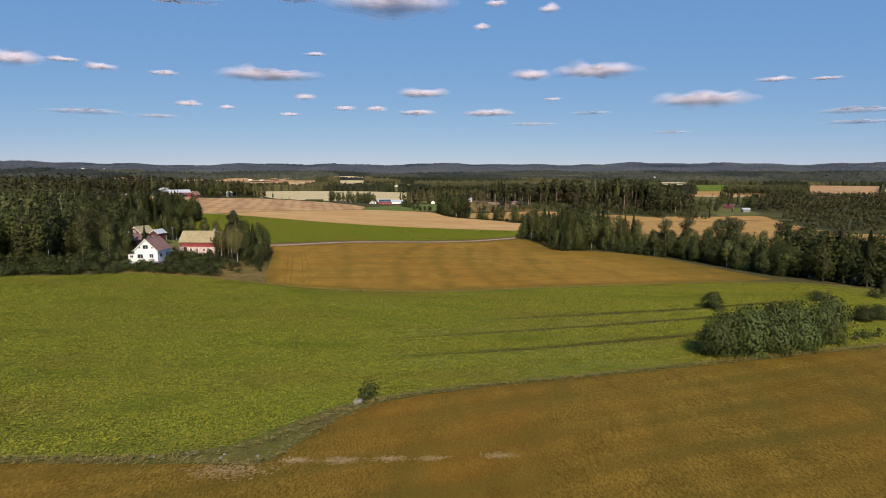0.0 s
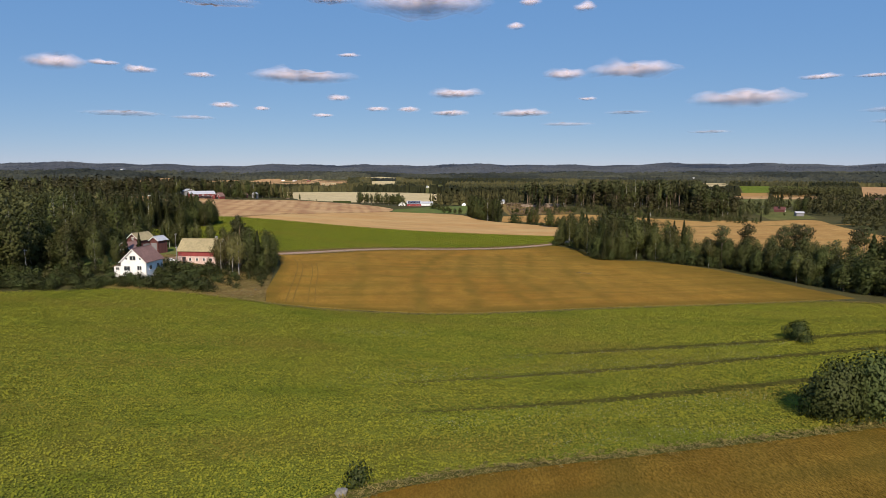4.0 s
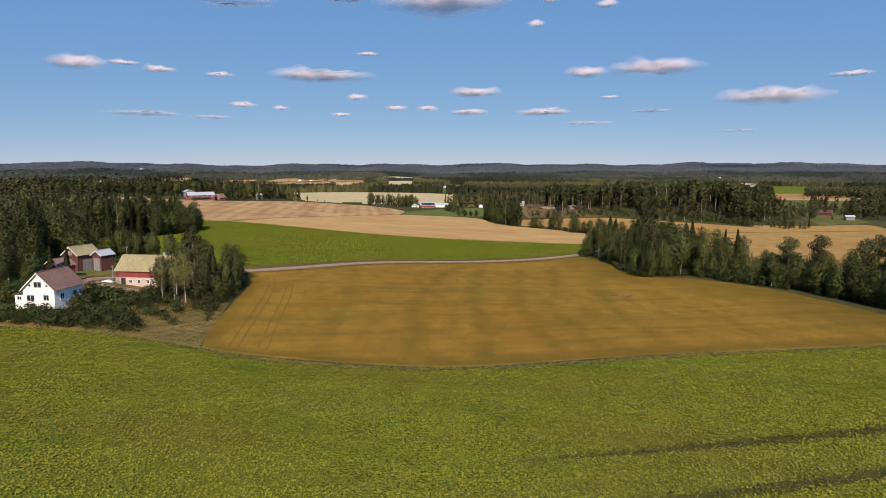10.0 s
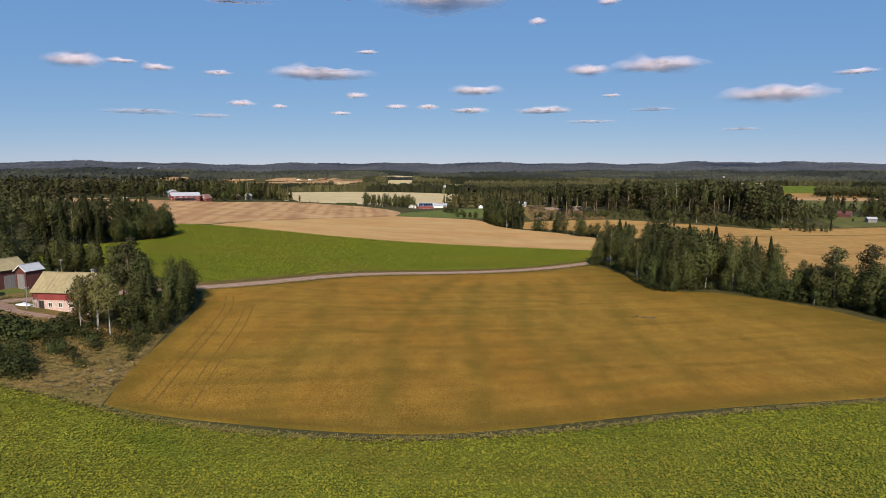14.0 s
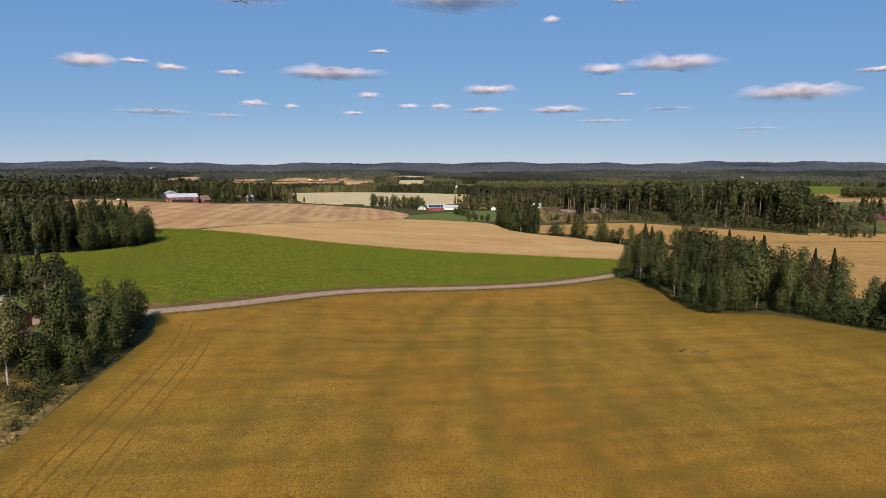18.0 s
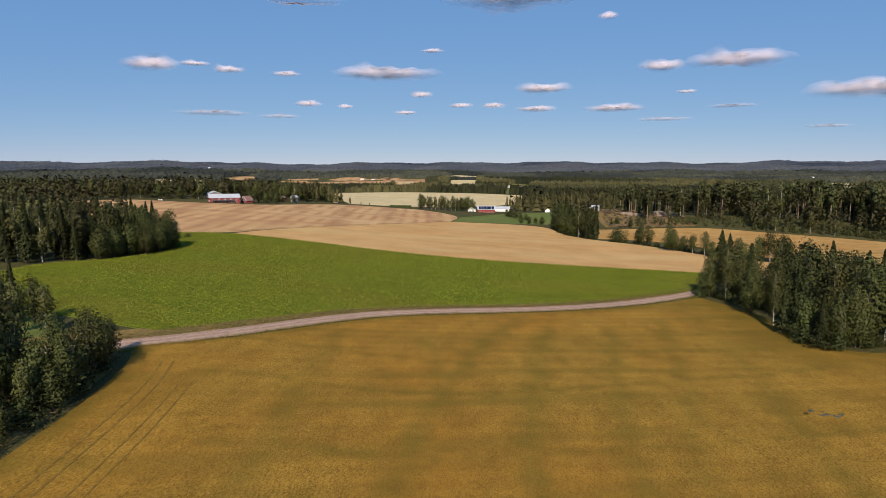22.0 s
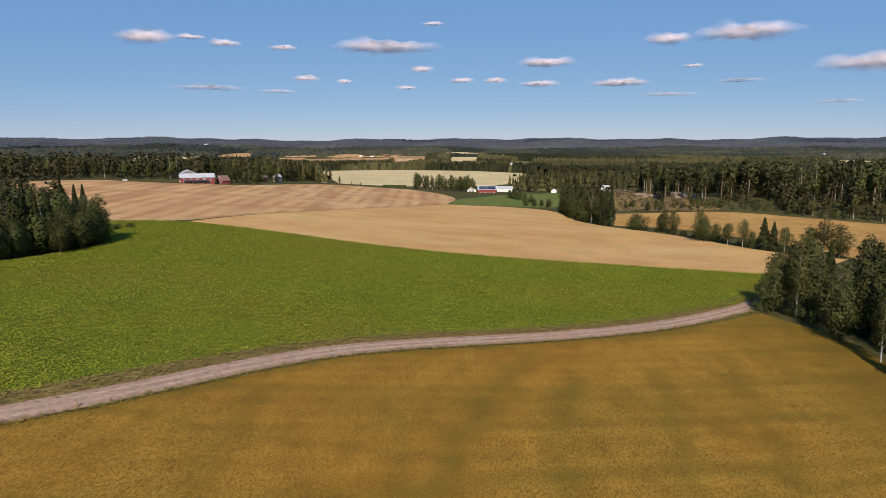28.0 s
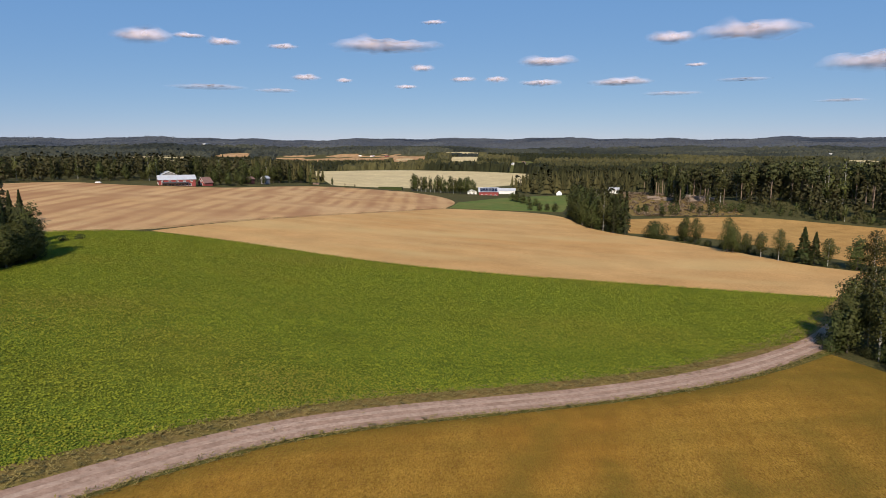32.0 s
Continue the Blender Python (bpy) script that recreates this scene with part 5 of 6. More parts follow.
x, y = strewn(C_PTS, 250000, cr)
keep = overlap(x, y) < cr.uniform(0.15, 1.0, len(x))
x, y = in_rows(x[keep], y[keep], 110, 0.5, cr, 0.3)
crop_stuff("ripe_crop_middle", x, y, 0.22, 0.12, 0.26, LEAF_RIPE, "ripe orange-brown crop stems", 1, 0.7, 0.5, 43, 0.86, 0.25)
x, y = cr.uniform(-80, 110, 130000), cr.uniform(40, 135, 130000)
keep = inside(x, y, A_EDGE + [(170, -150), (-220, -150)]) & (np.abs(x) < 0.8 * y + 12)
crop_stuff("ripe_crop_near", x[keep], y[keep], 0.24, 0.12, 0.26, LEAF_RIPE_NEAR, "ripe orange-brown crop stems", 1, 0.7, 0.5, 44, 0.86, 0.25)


# ---- buildings ----
def box(x0, x1, y0, y1, z0, z1):
    v = [(x, y, z) for z in (z0, z1) for x, y in ((x0, y0), (x1, y0), (x1, y1), (x0, y1))]
    return v, [(0, 3, 2, 1), (4, 5, 6, 7), (0, 1, 5, 4), (1, 2, 6, 5), (2, 3, 7, 6), (3, 0, 4, 7)]


def slab(a, b, c, d, thick):
    """A roof slope with the given corners (anticlockwise from above) and thickness."""
    top = [Vector(p) for p in (a, b, c, d)]
    n = (top[1] - top[0]).cross(top[3] - top[0]).normalized() * thick
    v = [tuple(p - n) for p in top] + [tuple(p) for p in top]
    return v, [(0, 3, 2, 1), (4, 5, 6, 7), (0, 1, 5, 4), (1, 2, 6, 5), (2, 3, 7, 6), (3, 0, 4, 7)]


def window(parent, side, at, z, w, h, face, frame_mat=None, name="window"):
    """A window in a wall: side 'y' or 'x' is the wall's normal axis, face its plane, at the place along it. Frame, pane and bars."""
    s = 1 if face > 0 else -1
    frame_mat = frame_mat or TRIM

    def turned(u0, u1, d0, d1, z0, z1):
        lo, hi = min(face + s * d0, face + s * d1), max(face + s * d0, face + s * d1)
        return box(u0, u1, lo, hi, z0, z1) if side == "y" else box(lo, hi, u0, u1, z0, z1)

    root = part(name, *merge([turned(at - w / 2 - 0.12, at - w / 2, 0.0, 0.07, z - 0.12, z + h + 0.12), turned(at + w / 2, at + w / 2 + 0.12, 0.0, 0.07, z - 0.12, z + h + 0.12),
                              turned(at - w / 2, at + w / 2, 0.0, 0.07, z + h, z + h + 0.12), turned(at - w / 2, at + w / 2, 0.0, 0.11, z - 0.12, z)]), frame_mat, parent)
    part("pane", *turned(at - w / 2, at + w / 2, 0.004, 0.02, z, z + h), GLASS, root, "dark reflecting glass pane")
    part("glazing_bar", *turned(at - 0.03, at + 0.03, 0.02, 0.05, z, z + h), frame_mat, root)
    return root


def gable_house(name, x, y, turn, w, l, eave, ridge, wall_mat, roof_mat, label, category="house", base=0.0, over=0.45, lower=None, lower_z=0.0, z=None, ends=None):
    """A house with its ridge along local y: walls (the lower part of another stuff if wanted), two roof slopes, ridge cap, barge boards."""
    root = thing(name, x, y, ground_z(x, y) if z is None else z, label, category, turn=turn)
    h, q = w / 2, l / 2
    if lower:
        part("plinth", *box(-h - 0.03, h + 0.03, -q - 0.03, q + 0.03, -1.5, lower_z), lower, root, "pale rendered lower wall")
    z0 = lower_z if lower else -1.5
    part("wall_front", *([(-h, -q, z0), (h, -q, z0), (h, -q, eave), (0, -q, ridge - 0.12), (-h, -q, eave), (-h, -q + 0.2, z0), (h, -q + 0.2, z0), (h, -q + 0.2, eave), (0, -q + 0.2, ridge - 0.12), (-h, -q + 0.2, eave)],
                         [(0, 1, 2, 3, 4), (9, 8, 7, 6, 5), (0, 5, 6, 1), (2, 7, 8, 3), (3, 8, 9, 4)]), wall_mat, root)
    part("wall_back", *([(-h, q, z0), (h, q, z0), (h, q, eave), (0, q, ridge - 0.12), (-h, q, eave), (-h, q - 0.2, z0), (h, q - 0.2, z0), (h, q - 0.2, eave), (0, q - 0.2, ridge - 0.12), (-h, q - 0.2, eave)],
                        [(4, 3, 2, 1, 0), (5, 6, 7, 8, 9), (1, 6, 5, 0), (3, 8, 7, 2), (4, 9, 8, 3)]), wall_mat, root)
    part("wall_side", *box(-h, -h + 0.2, -q + 0.2, q - 0.2, z0, eave), wall_mat, root)
    part("wall_side", *box(h - 0.2, h, -q + 0.2, q - 0.2, z0, eave), wall_mat, root)
    pitch = (ridge - eave) / h
    e, o = eave - over * pitch, q + over
    part("roof_slope", *slab((-h - over, -o, e + 0.14), (0, -o, ridge + 0.14), (0, o, ridge + 0.14), (-h - over, o, e + 0.14), 0.12), roof_mat, root)
    part("roof_slope", *slab((0, -o, ridge + 0.14), (h + over, -o, e + 0.14), (h + over, o, e + 0.14), (0, o, ridge + 0.14), 0.12), roof_mat, root)
    part("ridge_cap", *box(-0.15, 0.15, -o, o, ridge + 0.06, ridge + 0.20), roof_mat, root)
    for s in (-1, 1):
        part("barge_board", *slab((s * (h + over), -o - 0.04, e + 0.10), (0, -o - 0.04, ridge + 0.10), (0, -o - 0.008, ridge + 0.10), (s * (h + over), -o - 0.008, e + 0.10), 0.22 * (-s)), TRIM, root)
    return root


def chimney(root, x, y, z0, z1, mat=None):
    c = part("chimney", *box(x - 0.35, x + 0.35, y - 0.35, y + 0.35, z0, z1), mat or CONCRETE, root)
    part("chimney_cap", *box(x - 0.42, x + 0.42, y - 0.42, y + 0.42, z1, z1 + 0.08), METAL, c)


# the white farmhouse
hz = 2.9
house = gable_house("farmhouse", -94.0, 204.6, -2, 7.4, 9.0, 3.4, 6.9, WHITE, ROOF_RED, "white rendered farmhouse with weathered red tiled roof", z=hz)
window(house, "y", -0.1, 3.75, 1.7, 1.15, -4.5)
window(house, "y", 1.75, 0.95, 1.2, 1.15, -4.5)
window(house, "y", -1.9, 0.8, 1.7, 1.2, -4.5)
for x in (-2.0, 2.0):
    part("vent_window", *([(x + 0.28 * math.cos(a), -4.52, 4.15 + 0.28 * math.sin(a)) for a in np.arange(8) * math.pi / 4] + [(x + 0.28 * math.cos(a), -4.50, 4.15 + 0.28 * math.sin(a)) for a in np.arange(8) * math.pi / 4],
                          [tuple(range(8)), tuple(range(15, 7, -1))] + [(k, (k + 1) % 8, 8 + (k + 1) % 8, 8 + k) for k in range(8)]), GLASS, house, "small round dark attic window")
for y in (-2.2, 1.8):
    window(house, "x", y, 0.9, 1.1, 1.2, 3.7)
window(house, "x", 3.6, 0.9, 0.7, 1.2, 3.7)
annex = part("annex", *box(-6.0, -3.71, -4.1, -0.6, -1.5, 1.9), WHITE, house, "low white lean-to")
part("annex_roof", *slab((-6.3, -4.4, 1.95), (-3.71, -4.4, 2.75), (-3.71, -0.3, 2.75), (-6.3, -0.3, 1.95), 0.1), ROOF_RED, annex)
window(house, "y", -4.9, 0.9, 0.9, 0.7, -4.1)
part("doorstep", *box(3.7, 5.0, 2.9, 4.3, -1.2, 0.1), CONCRETE, house)
for k in range(11):
    t = k / 11
    for s in (-1, 1):
        xa, xb = s * (0.15 + 4.0 * t), s * (0.15 + 4.0 * (t + 0.075))
        za, zb = 6.9 + 0.15 - (abs(xa)) * 3.5 / 3.7, 6.9 + 0.15 - (abs(xb)) * 3.5 / 3.7
        part("tile_course", *slab((min(xa, xb), -4.92, za if xa < xb else zb), (max(xa, xb), -4.92, zb if xa < xb else za), (max(xa, xb), 4.92, zb if xa < xb else za), (min(xa, xb), 4.92, za if xa < xb else zb), 0.03), ROOF_RED, house)

# the long cow barn with the lichen-yellow roof
barn = gable_house("cow_barn", -89.9, 236.4, 87, 8.2, 13.6, 4.1, 7.6, RED, ROOF_YELLOW, "long red barn with pink plinth and yellowed roof", "barn", lower=PINK, lower_z=2.2, z=1.3)
for y in (-2.6, -0.2, 2.3, 4.6):
    window(barn, "x", -y, 0.75, 0.8, 0.85, -4.13)
window(barn, "x", 4.7, 0.05, 1.0, 1.9, -4.13, RED_DARK, "door")
chimney(barn, 0.6, -4.6, 6.8, 8.4)
for k in range(5):
    a = 5.6 + 0.22 * k
    part("leaning_pole", *tube([(-5.0 - 0.1 * k, a, -0.3), (-4.3, a - 0.3 + 0.1 * k, 2.7)], [0.05, 0.04], 5), GREYWOOD, barn, "grey pole leaning on the wall")
for k in range(14):
    part("roof_batten", *slab((-4.5, -7.0 + k * 1.05, 3.905), (-0.2, -7.0 + k * 1.05, 7.60), (-0.2, -6.94 + k * 1.05, 7.60), (-4.5, -6.94 + k * 1.05, 3.905), -0.03), ROOF_YELLOW, barn)

# the old barn, its shed and the grey-roofed annex
old = gable_house("old_barn", -120.6, 253.4, -14, 5.8, 7.6, 4.4, 6.7, RED_DARK, ROOF_YELLOW, "weathered dark red barn with yellowed sheet roof", "barn", z=2.6)
window(old, "y", 0.0, 4.4, 1.0, 0.8, -3.8)
part("barn_door", *box(2.9, 2.98, -2.0, 1.5, -1.0, 2.8), GREYWOOD, old, "grey plank double door")
shed = gable_house("woodshed", -115.8, 237.0, -14, 5.4, 5.0, 2.9, 4.7, RED, ROOF_RED, "small red shed with weathered brown roof", "shed", z=3.0)
window(shed, "y", -0.6, 1.5, 0.9, 0.9, -2.6)
grey = gable_house("machine_shed", -114.6, 254.8, -14, 3.6, 4.6, 4.2, 5.5, RED_DARK, ROOF_GREY, "dark boarded shed with pale metal roof", "shed", z=2.4)
part("shed_door", *box(-1.2, 1.2, -2.38, -2.3, -1.0, 3.2), GREYWOOD, grey)

# the yard
lay("driveway", ribbon([(-107, 236), (-101, 230), (-97, 226), (-88, 226), (-80, 228)], 3.2, 40), 0.16, GRAVEL, "pale gravel farm drive curving round the yard", "drive", skirt=0.3)
lay("driveway_west", ribbon([(-101, 230), (-104, 222), (-101.5, 214)], 3.4, 24), 0.15, GRAVEL, "pale gravel drive beside the house", "drive", skirt=0.3)
r = np.random.default_rng(5)
sheet = thing("plastic_sheet", -100.2, 233.9, ground_z(-100.2, 233.9), "crumpled white plastic sheet on the yard grass", "tarpaulin")
cv = [(3.0 * (i / 9 - 0.5) * (1.15 + 0.25 * math.sin(j)), 2.2 * (j / 7 - 0.5), 0.12 + 0.55 * max(0, 1 - ((i - 4.5) / 5) ** 2 - ((j - 3.5) / 4) ** 2) * r.uniform(0.5, 1.2)) for j in range(8) for i in range(10)]
part("sheet", cv, [(j * 10 + i, j * 10 + i + 1, j * 10 + i + 11, j * 10 + i + 10) for j in range(7) for i in range(9)], CAR_WHITE, sheet, smooth=True)


def pole(x, y, h, label, lean=0.0):
    p = thing("utility_pole", x, y, ground_z(x, y), label, "pole", "utility poles")
    part("mast", *tube([(0, 0, -1), (lean, 0, h)], [0.09, 0.065], 7), GREYWOOD, p)
    part("crossarm", *box(lean - 0.5, lean + 0.5, -0.04, 0.04, h - 0.48, h - 0.40), GREYWOOD, p)
    for x0 in (-0.42, 0.42):
        part("insulator", *tube([(lean + x0, 0, h - 0.38), (lean + x0, 0, h - 0.2)], [0.05, 0.04], 5), TRIM, p)


pole(-112.6, 264, 6.5, "slender weathered wooden pole beside the old barn")
pole(-96.0, 229.5, 5.2, "leaning grey wooden pole by the cow barn", 0.3)
pole(-123.0, 197.0, 8.0, "grey wooden pole rising from the shrubs", -0.2)
pole(-196, 316, 12.0, "grey wooden pole at the edge of the wood")
pole(-192, 317, 12.5, "grey wooden pole at the edge of the wood")


def boulder(x, y, size, label="pale grey field boulder in rough grass", seed=0, mat=None):
    r = np.random.default_rng(seed)
    b = bmesh.new()
    bmesh.ops.create_icosphere(b, subdivisions=2, radius=1)
    for v in b.verts:
        v.co = Vector((v.co.x * 1.2, v.co.y, v.co.z * 0.7)) * size * r.uniform(0.82, 1.12)
    me = bpy.data.meshes.new("boulder")
    b.to_mesh(me)
    b.free()
    me.materials.append(mat or STONE)
    ob = new("boulder", me)
    ob.matrix_basis = pose(x, y, ground_z(x, y) + size * 0.35, 0, 0, r.uniform(0, 360))
    return tagged(ob, label, "boulder", "field boulders")


for x, y, h in ((41.5, 276.0, 0.5), (47.5, 277.5, 0.45)):
    plant("shrub_b", x, y, h, 1.8, label="low dark weeds round a stone heap")
boulder(-13.0, 94.6, 0.75, "pale boulder beside the ditch bush", 3)
for k in range(16):
    a, q = rng.uniform(0, 6.28), rng.uniform(0.3, 1.6)
    # the hollow's shade is in the stones' colour
    boulder(44.4 + 2.2 * q * math.cos(a), 277.0 + q * math.sin(a) * 0.8, rng.uniform(0.25, 0.5), "stone in a heap amid the crop, coloured dark for a shadowed hollow", 20 + k, STONE_SHADED)
for k in range(12):
    boulder(-60 + rng.uniform(-7, 4), 199 + rng.uniform(-5, 5), rng.uniform(0.12, 0.3), "pale stone in the dry bank", 60 + k)
for k in range(8):
    boulder(-30 + rng.uniform(-8, 8), 76.6 + rng.uniform(-1, 1), rng.uniform(0.15, 0.3), "grey stone in the grassy ditch", 90 + k)

# the red farm across the stubble
far = gable_house("red_farmhouse", -264.0, 634.0, -52, 11.0, 23.0, 4.4, 7.0, RED, ROOF_GREY, "long red farm building with pale grey metal roof", "barn", z=6.0)
for k in range(9):
    window(far, "x", -9.0 + 2.1 * k, 0.3, 1.5, 1.5, 5.5, TRIM)
for k in range(5):
    window(far, "x", -9 + 4.5 * k, 3.0, 1.3, 0.8, 5.5, TRIM)
window(far, "y", 0.0, 4.4, 1.3, 1.2, -11.5)
for x in (-3.5, 3.5):
    window(far, "y", x, 1.0, 1.4, 1.4, -11.5)
porch = part("porch_roof", *slab((5.5, -9.5, 2.9), (7.8, -9.5, 2.3), (7.8, 7, 2.3), (5.5, 7, 2.9), 0.1), ROOF_DARK, far)
for k in range(7):
    part("porch_post", *box(7.5, 7.7, -9.3 + 2.6 * k, -9.1 + 2.6 * k, -1.0, 2.3), RED, porch)
gable_house("hay_barn", -293.0, 668.0, 38, 10, 18, 5.6, 7.8, GREYWOOD, ROOF_GREY, "grey barn with pale metal roof among trees", "barn", z=6.5)
small = gable_house("red_shed", -252.5, 650.0, -20, 6.4, 7.0, 2.8, 6.2, RED, ROOF_RED, "small red shed with steep brown roof", "shed", z=4.8)
window(small, "y", 0.0, 3.4, 1.2, 0.9, -3.5)
window(small, "y", 0.0, 0.6, 2.0, 1.8, -3.5)
gable_house("grey_shed", -246.5, 702.0, -10, 4.4, 6.0, 4.0, 5.6, RED_DARK, ROOF_RED, "weathered brown shed between trees", "shed", z=3.4)
gable_house("grey_shed", -238.5, 712.0, -10, 4.0, 6.0, 4.6, 6.2, GREYWOOD, ROOF_GREY, "grey boarded shed between trees", "shed", z=3.0)


def vehicle(name, x, y, turn, mat, label, scale=1.0):
    """A car or small tractor: body with rounded cabin, four wheels."""
    c = thing(name, x, y, ground_z(x, y) + 0.1, label, "vehicle", turn=turn)
    c.scale = (scale,) * 3
    prof = [(-2.1, 0.35), (2.1, 0.35), (2.15, 0.75), (1.3, 0.95), (0.6, 1.45), (-1.2, 1.48), (-1.9, 1.0), (-2.15, 0.8)]
    v = [(px, s * 0.85, pz) for s in (-1, 1) for px, pz in prof]
    n = len(prof)
    part("body", v, [tuple(range(n)), tuple(range(2 * n - 1, n - 1, -1))] + [(k, n + k, n + (k + 1) % n, (k + 1) % n) for k in range(n)], mat, c)
    part("windscreen", *box(-1.3, 0.75, -0.87, 0.87, 1.0, 1.36), GLASS, c)
    for wx in (-1.35, 1.35):
        for s in (-0.8, 0.8):
            part("wheel", *tube([(wx, s - 0.1, 0.33), (wx, s + 0.1, 0.33)], [0.33, 0.33], 10), RUBBER, c)


vehicle("van", -301, 606, 20, CAR_WHITE, "white van parked beside the stubble field", 0.8)

# the valley farm with the solar roof
red = gable_house("solar_barn", -73.5, 803.0, 98, 13.0, 17.0, 4.4, 7.6, RED, ROOF_GREY, "red barn with dark solar panels on its roof", "barn", z=-11.2)
for i in range(6):
    for j in range(3):
        px, pz = -1.2 - 1.75 * j, 7.6 + 0.2 - (1.2 + 1.75 * j) * 3.2 / 6.5
        part("solar_panel", *slab((px - 1.6, -7.6 + 2.55 * i, pz - 1.6 * 3.2 / 6.5), (px, -7.6 + 2.55 * i, pz), (px, -5.2 + 2.55 * i, pz), (px - 1.6, -5.2 + 2.55 * i, pz - 1.6 * 3.2 / 6.5), 0.05), PANEL, red, "dark blue-black solar panel")
for k in range(4):
    window(red, "x", -6 + 4 * k, 1.0, 1.2, 1.0, -6.5)
gable_house("white_house", -60.0, 832.0, 95, 9.0, 15.0, 3.6, 5.6, WHITE, ROOF_GREY, "long white house with pale grey roof", z=-11.4)
w2 = gable_house("white_house", -89.0, 808.0, 10, 8.0, 9.0, 3.6, 6.0, WHITE, ROOF_DARK, "small white house beside the solar barn", z=-11.0)
window(w2, "y", 1.5, 0.9, 1.4, 1.3, -4.5)
window(w2, "y", -1.5, 0.9, 1.4, 1.3, -4.5)
part("hedge_body", *box(-172, -150, 796, 799, -7.0, -3.6), LEAF_SHRUB, thing("clipped_hedge", 0, 0, 0, "long clipped dark green hedge beside the stubble", "hedge"))
tent = thing("party_tent", -12.5, 806, ground_z(-12.5, 806), "white pointed tent on the green meadow", "tent")
part("canopy", [(-2.4, -2.4, 1.8), (2.4, -2.4, 1.8), (2.4, 2.4, 1.8), (-2.4, 2.4, 1.8), (0, 0, 3.8), (-2.4, -2.4, 0), (2.4, -2.4, 0), (2.4, 2.4, 0), (-2.4, 2.4, 0)], [(0, 1, 4), (1, 2, 4), (2, 3, 4), (3, 0, 4), (5, 6, 1, 0), (6, 7, 2, 1), (7, 8, 3, 2), (8, 5, 0, 3)], CAR_WHITE, tent)

# the cottage and the felled slope
cot = gable_house("white_cottage", 32.0, 790.0, 75, 6.0, 8.0, 3.0, 4.8, WHITE, ROOF_GREY, "white cottage with grey roof beside felled ground", z=-6.2)
for k in range(4):
    window(cot, "x", -3.0 + 2 * k, 1.0, 0.9, 1.1, -3.0)
for k in range(9):
    lx, ly = 56 + rng.uniform(0, 34), 716 + rng.uniform(0, 75)
    pile = thing("log_pile", lx, ly, ground_z(lx, ly), "heap of pale felled trunks and brash", "log pile", "log piles on the slope", turn=rng.uniform(-40, 40))
    for j in range(9):
        row = 0 if j < 5 else 1 if j < 8 else 2
        off = (j - 2 if row == 0 else j - 6 if row == 1 else 0) * 0.85
        part("log", *tube([(-4.5 + rng.uniform(-1.5, 1), off, 0.5 + 0.75 * row), (4.5 + rng.uniform(-1, 2), off + rng.uniform(-0.9, 0.9), 0.5 + 0.75 * row + rng.uniform(-0.2, 0.9))], [0.42, 0.36], 7), TIMBER, pile)
sx, sy = rng.uniform(36, 98, 700), rng.uniform(650, 800, 700)
tv, tf = tuft(np.random.default_rng(9), 5, 0.9, 0.35)
v, f = stamp(tv, tf, sx, sy, land(sx, sy), rng.uniform(0.6, 1.8, 700), np.full(700, 1.6), rng.uniform(0, 6.28, 700))
tagged(mesh_object("brash", v, f, BRASH), "withered broken branches strewn over felled ground", "brash", kind="stuff")
lay("felled_ground", coons([(34, 655), (98, 655)], [(98, 655), (88, 760)], [(26, 790), (88, 830)], [(34, 655), (26, 790)], 20, 20), 0.1, VERGE, "rough felled slope with dry grass and brash", "felled ground")

# the brown house and sheds to the east
brown = gable_house("brown_cottage", 313, 696, 60, 8.0, 10.0, 2.9, 5.6, RED_DARK, RED_DARK, "small brown wooden cottage with brown roof", z=-9.6)
window(brown, "y", 1.8, 0.9, 1.2, 1.2, -5.0)
window(brown, "y", -1.8, 0.9, 1.2, 1.2, -5.0)
chimney(brown, 0.0, 1.0, 5.0, 6.5)
gable_house("low_shed", 308, 646, 85, 4.4, 7.0, 2.4, 3.6, GREYWOOD, ROOF_GREY, "low shed with bright metal roof", "shed", z=-9.4)


def far_house(az, dist, w, l, wall, roof, label, turn=0.0, tall=5.0, up=0.0):
    a = radians(az)
    x, y = dist * math.sin(a), dist * math.cos(a)
    b = gable_house("far_house", x, y, turn, w, l, tall, tall * 1.55, wall, roof, label, z=ground_z(x, y) + up)
    for k in (-1, 1):
        window(b, "y", k * w * 0.25, tall * 0.3, w * 0.18, tall * 0.35, -l / 2)


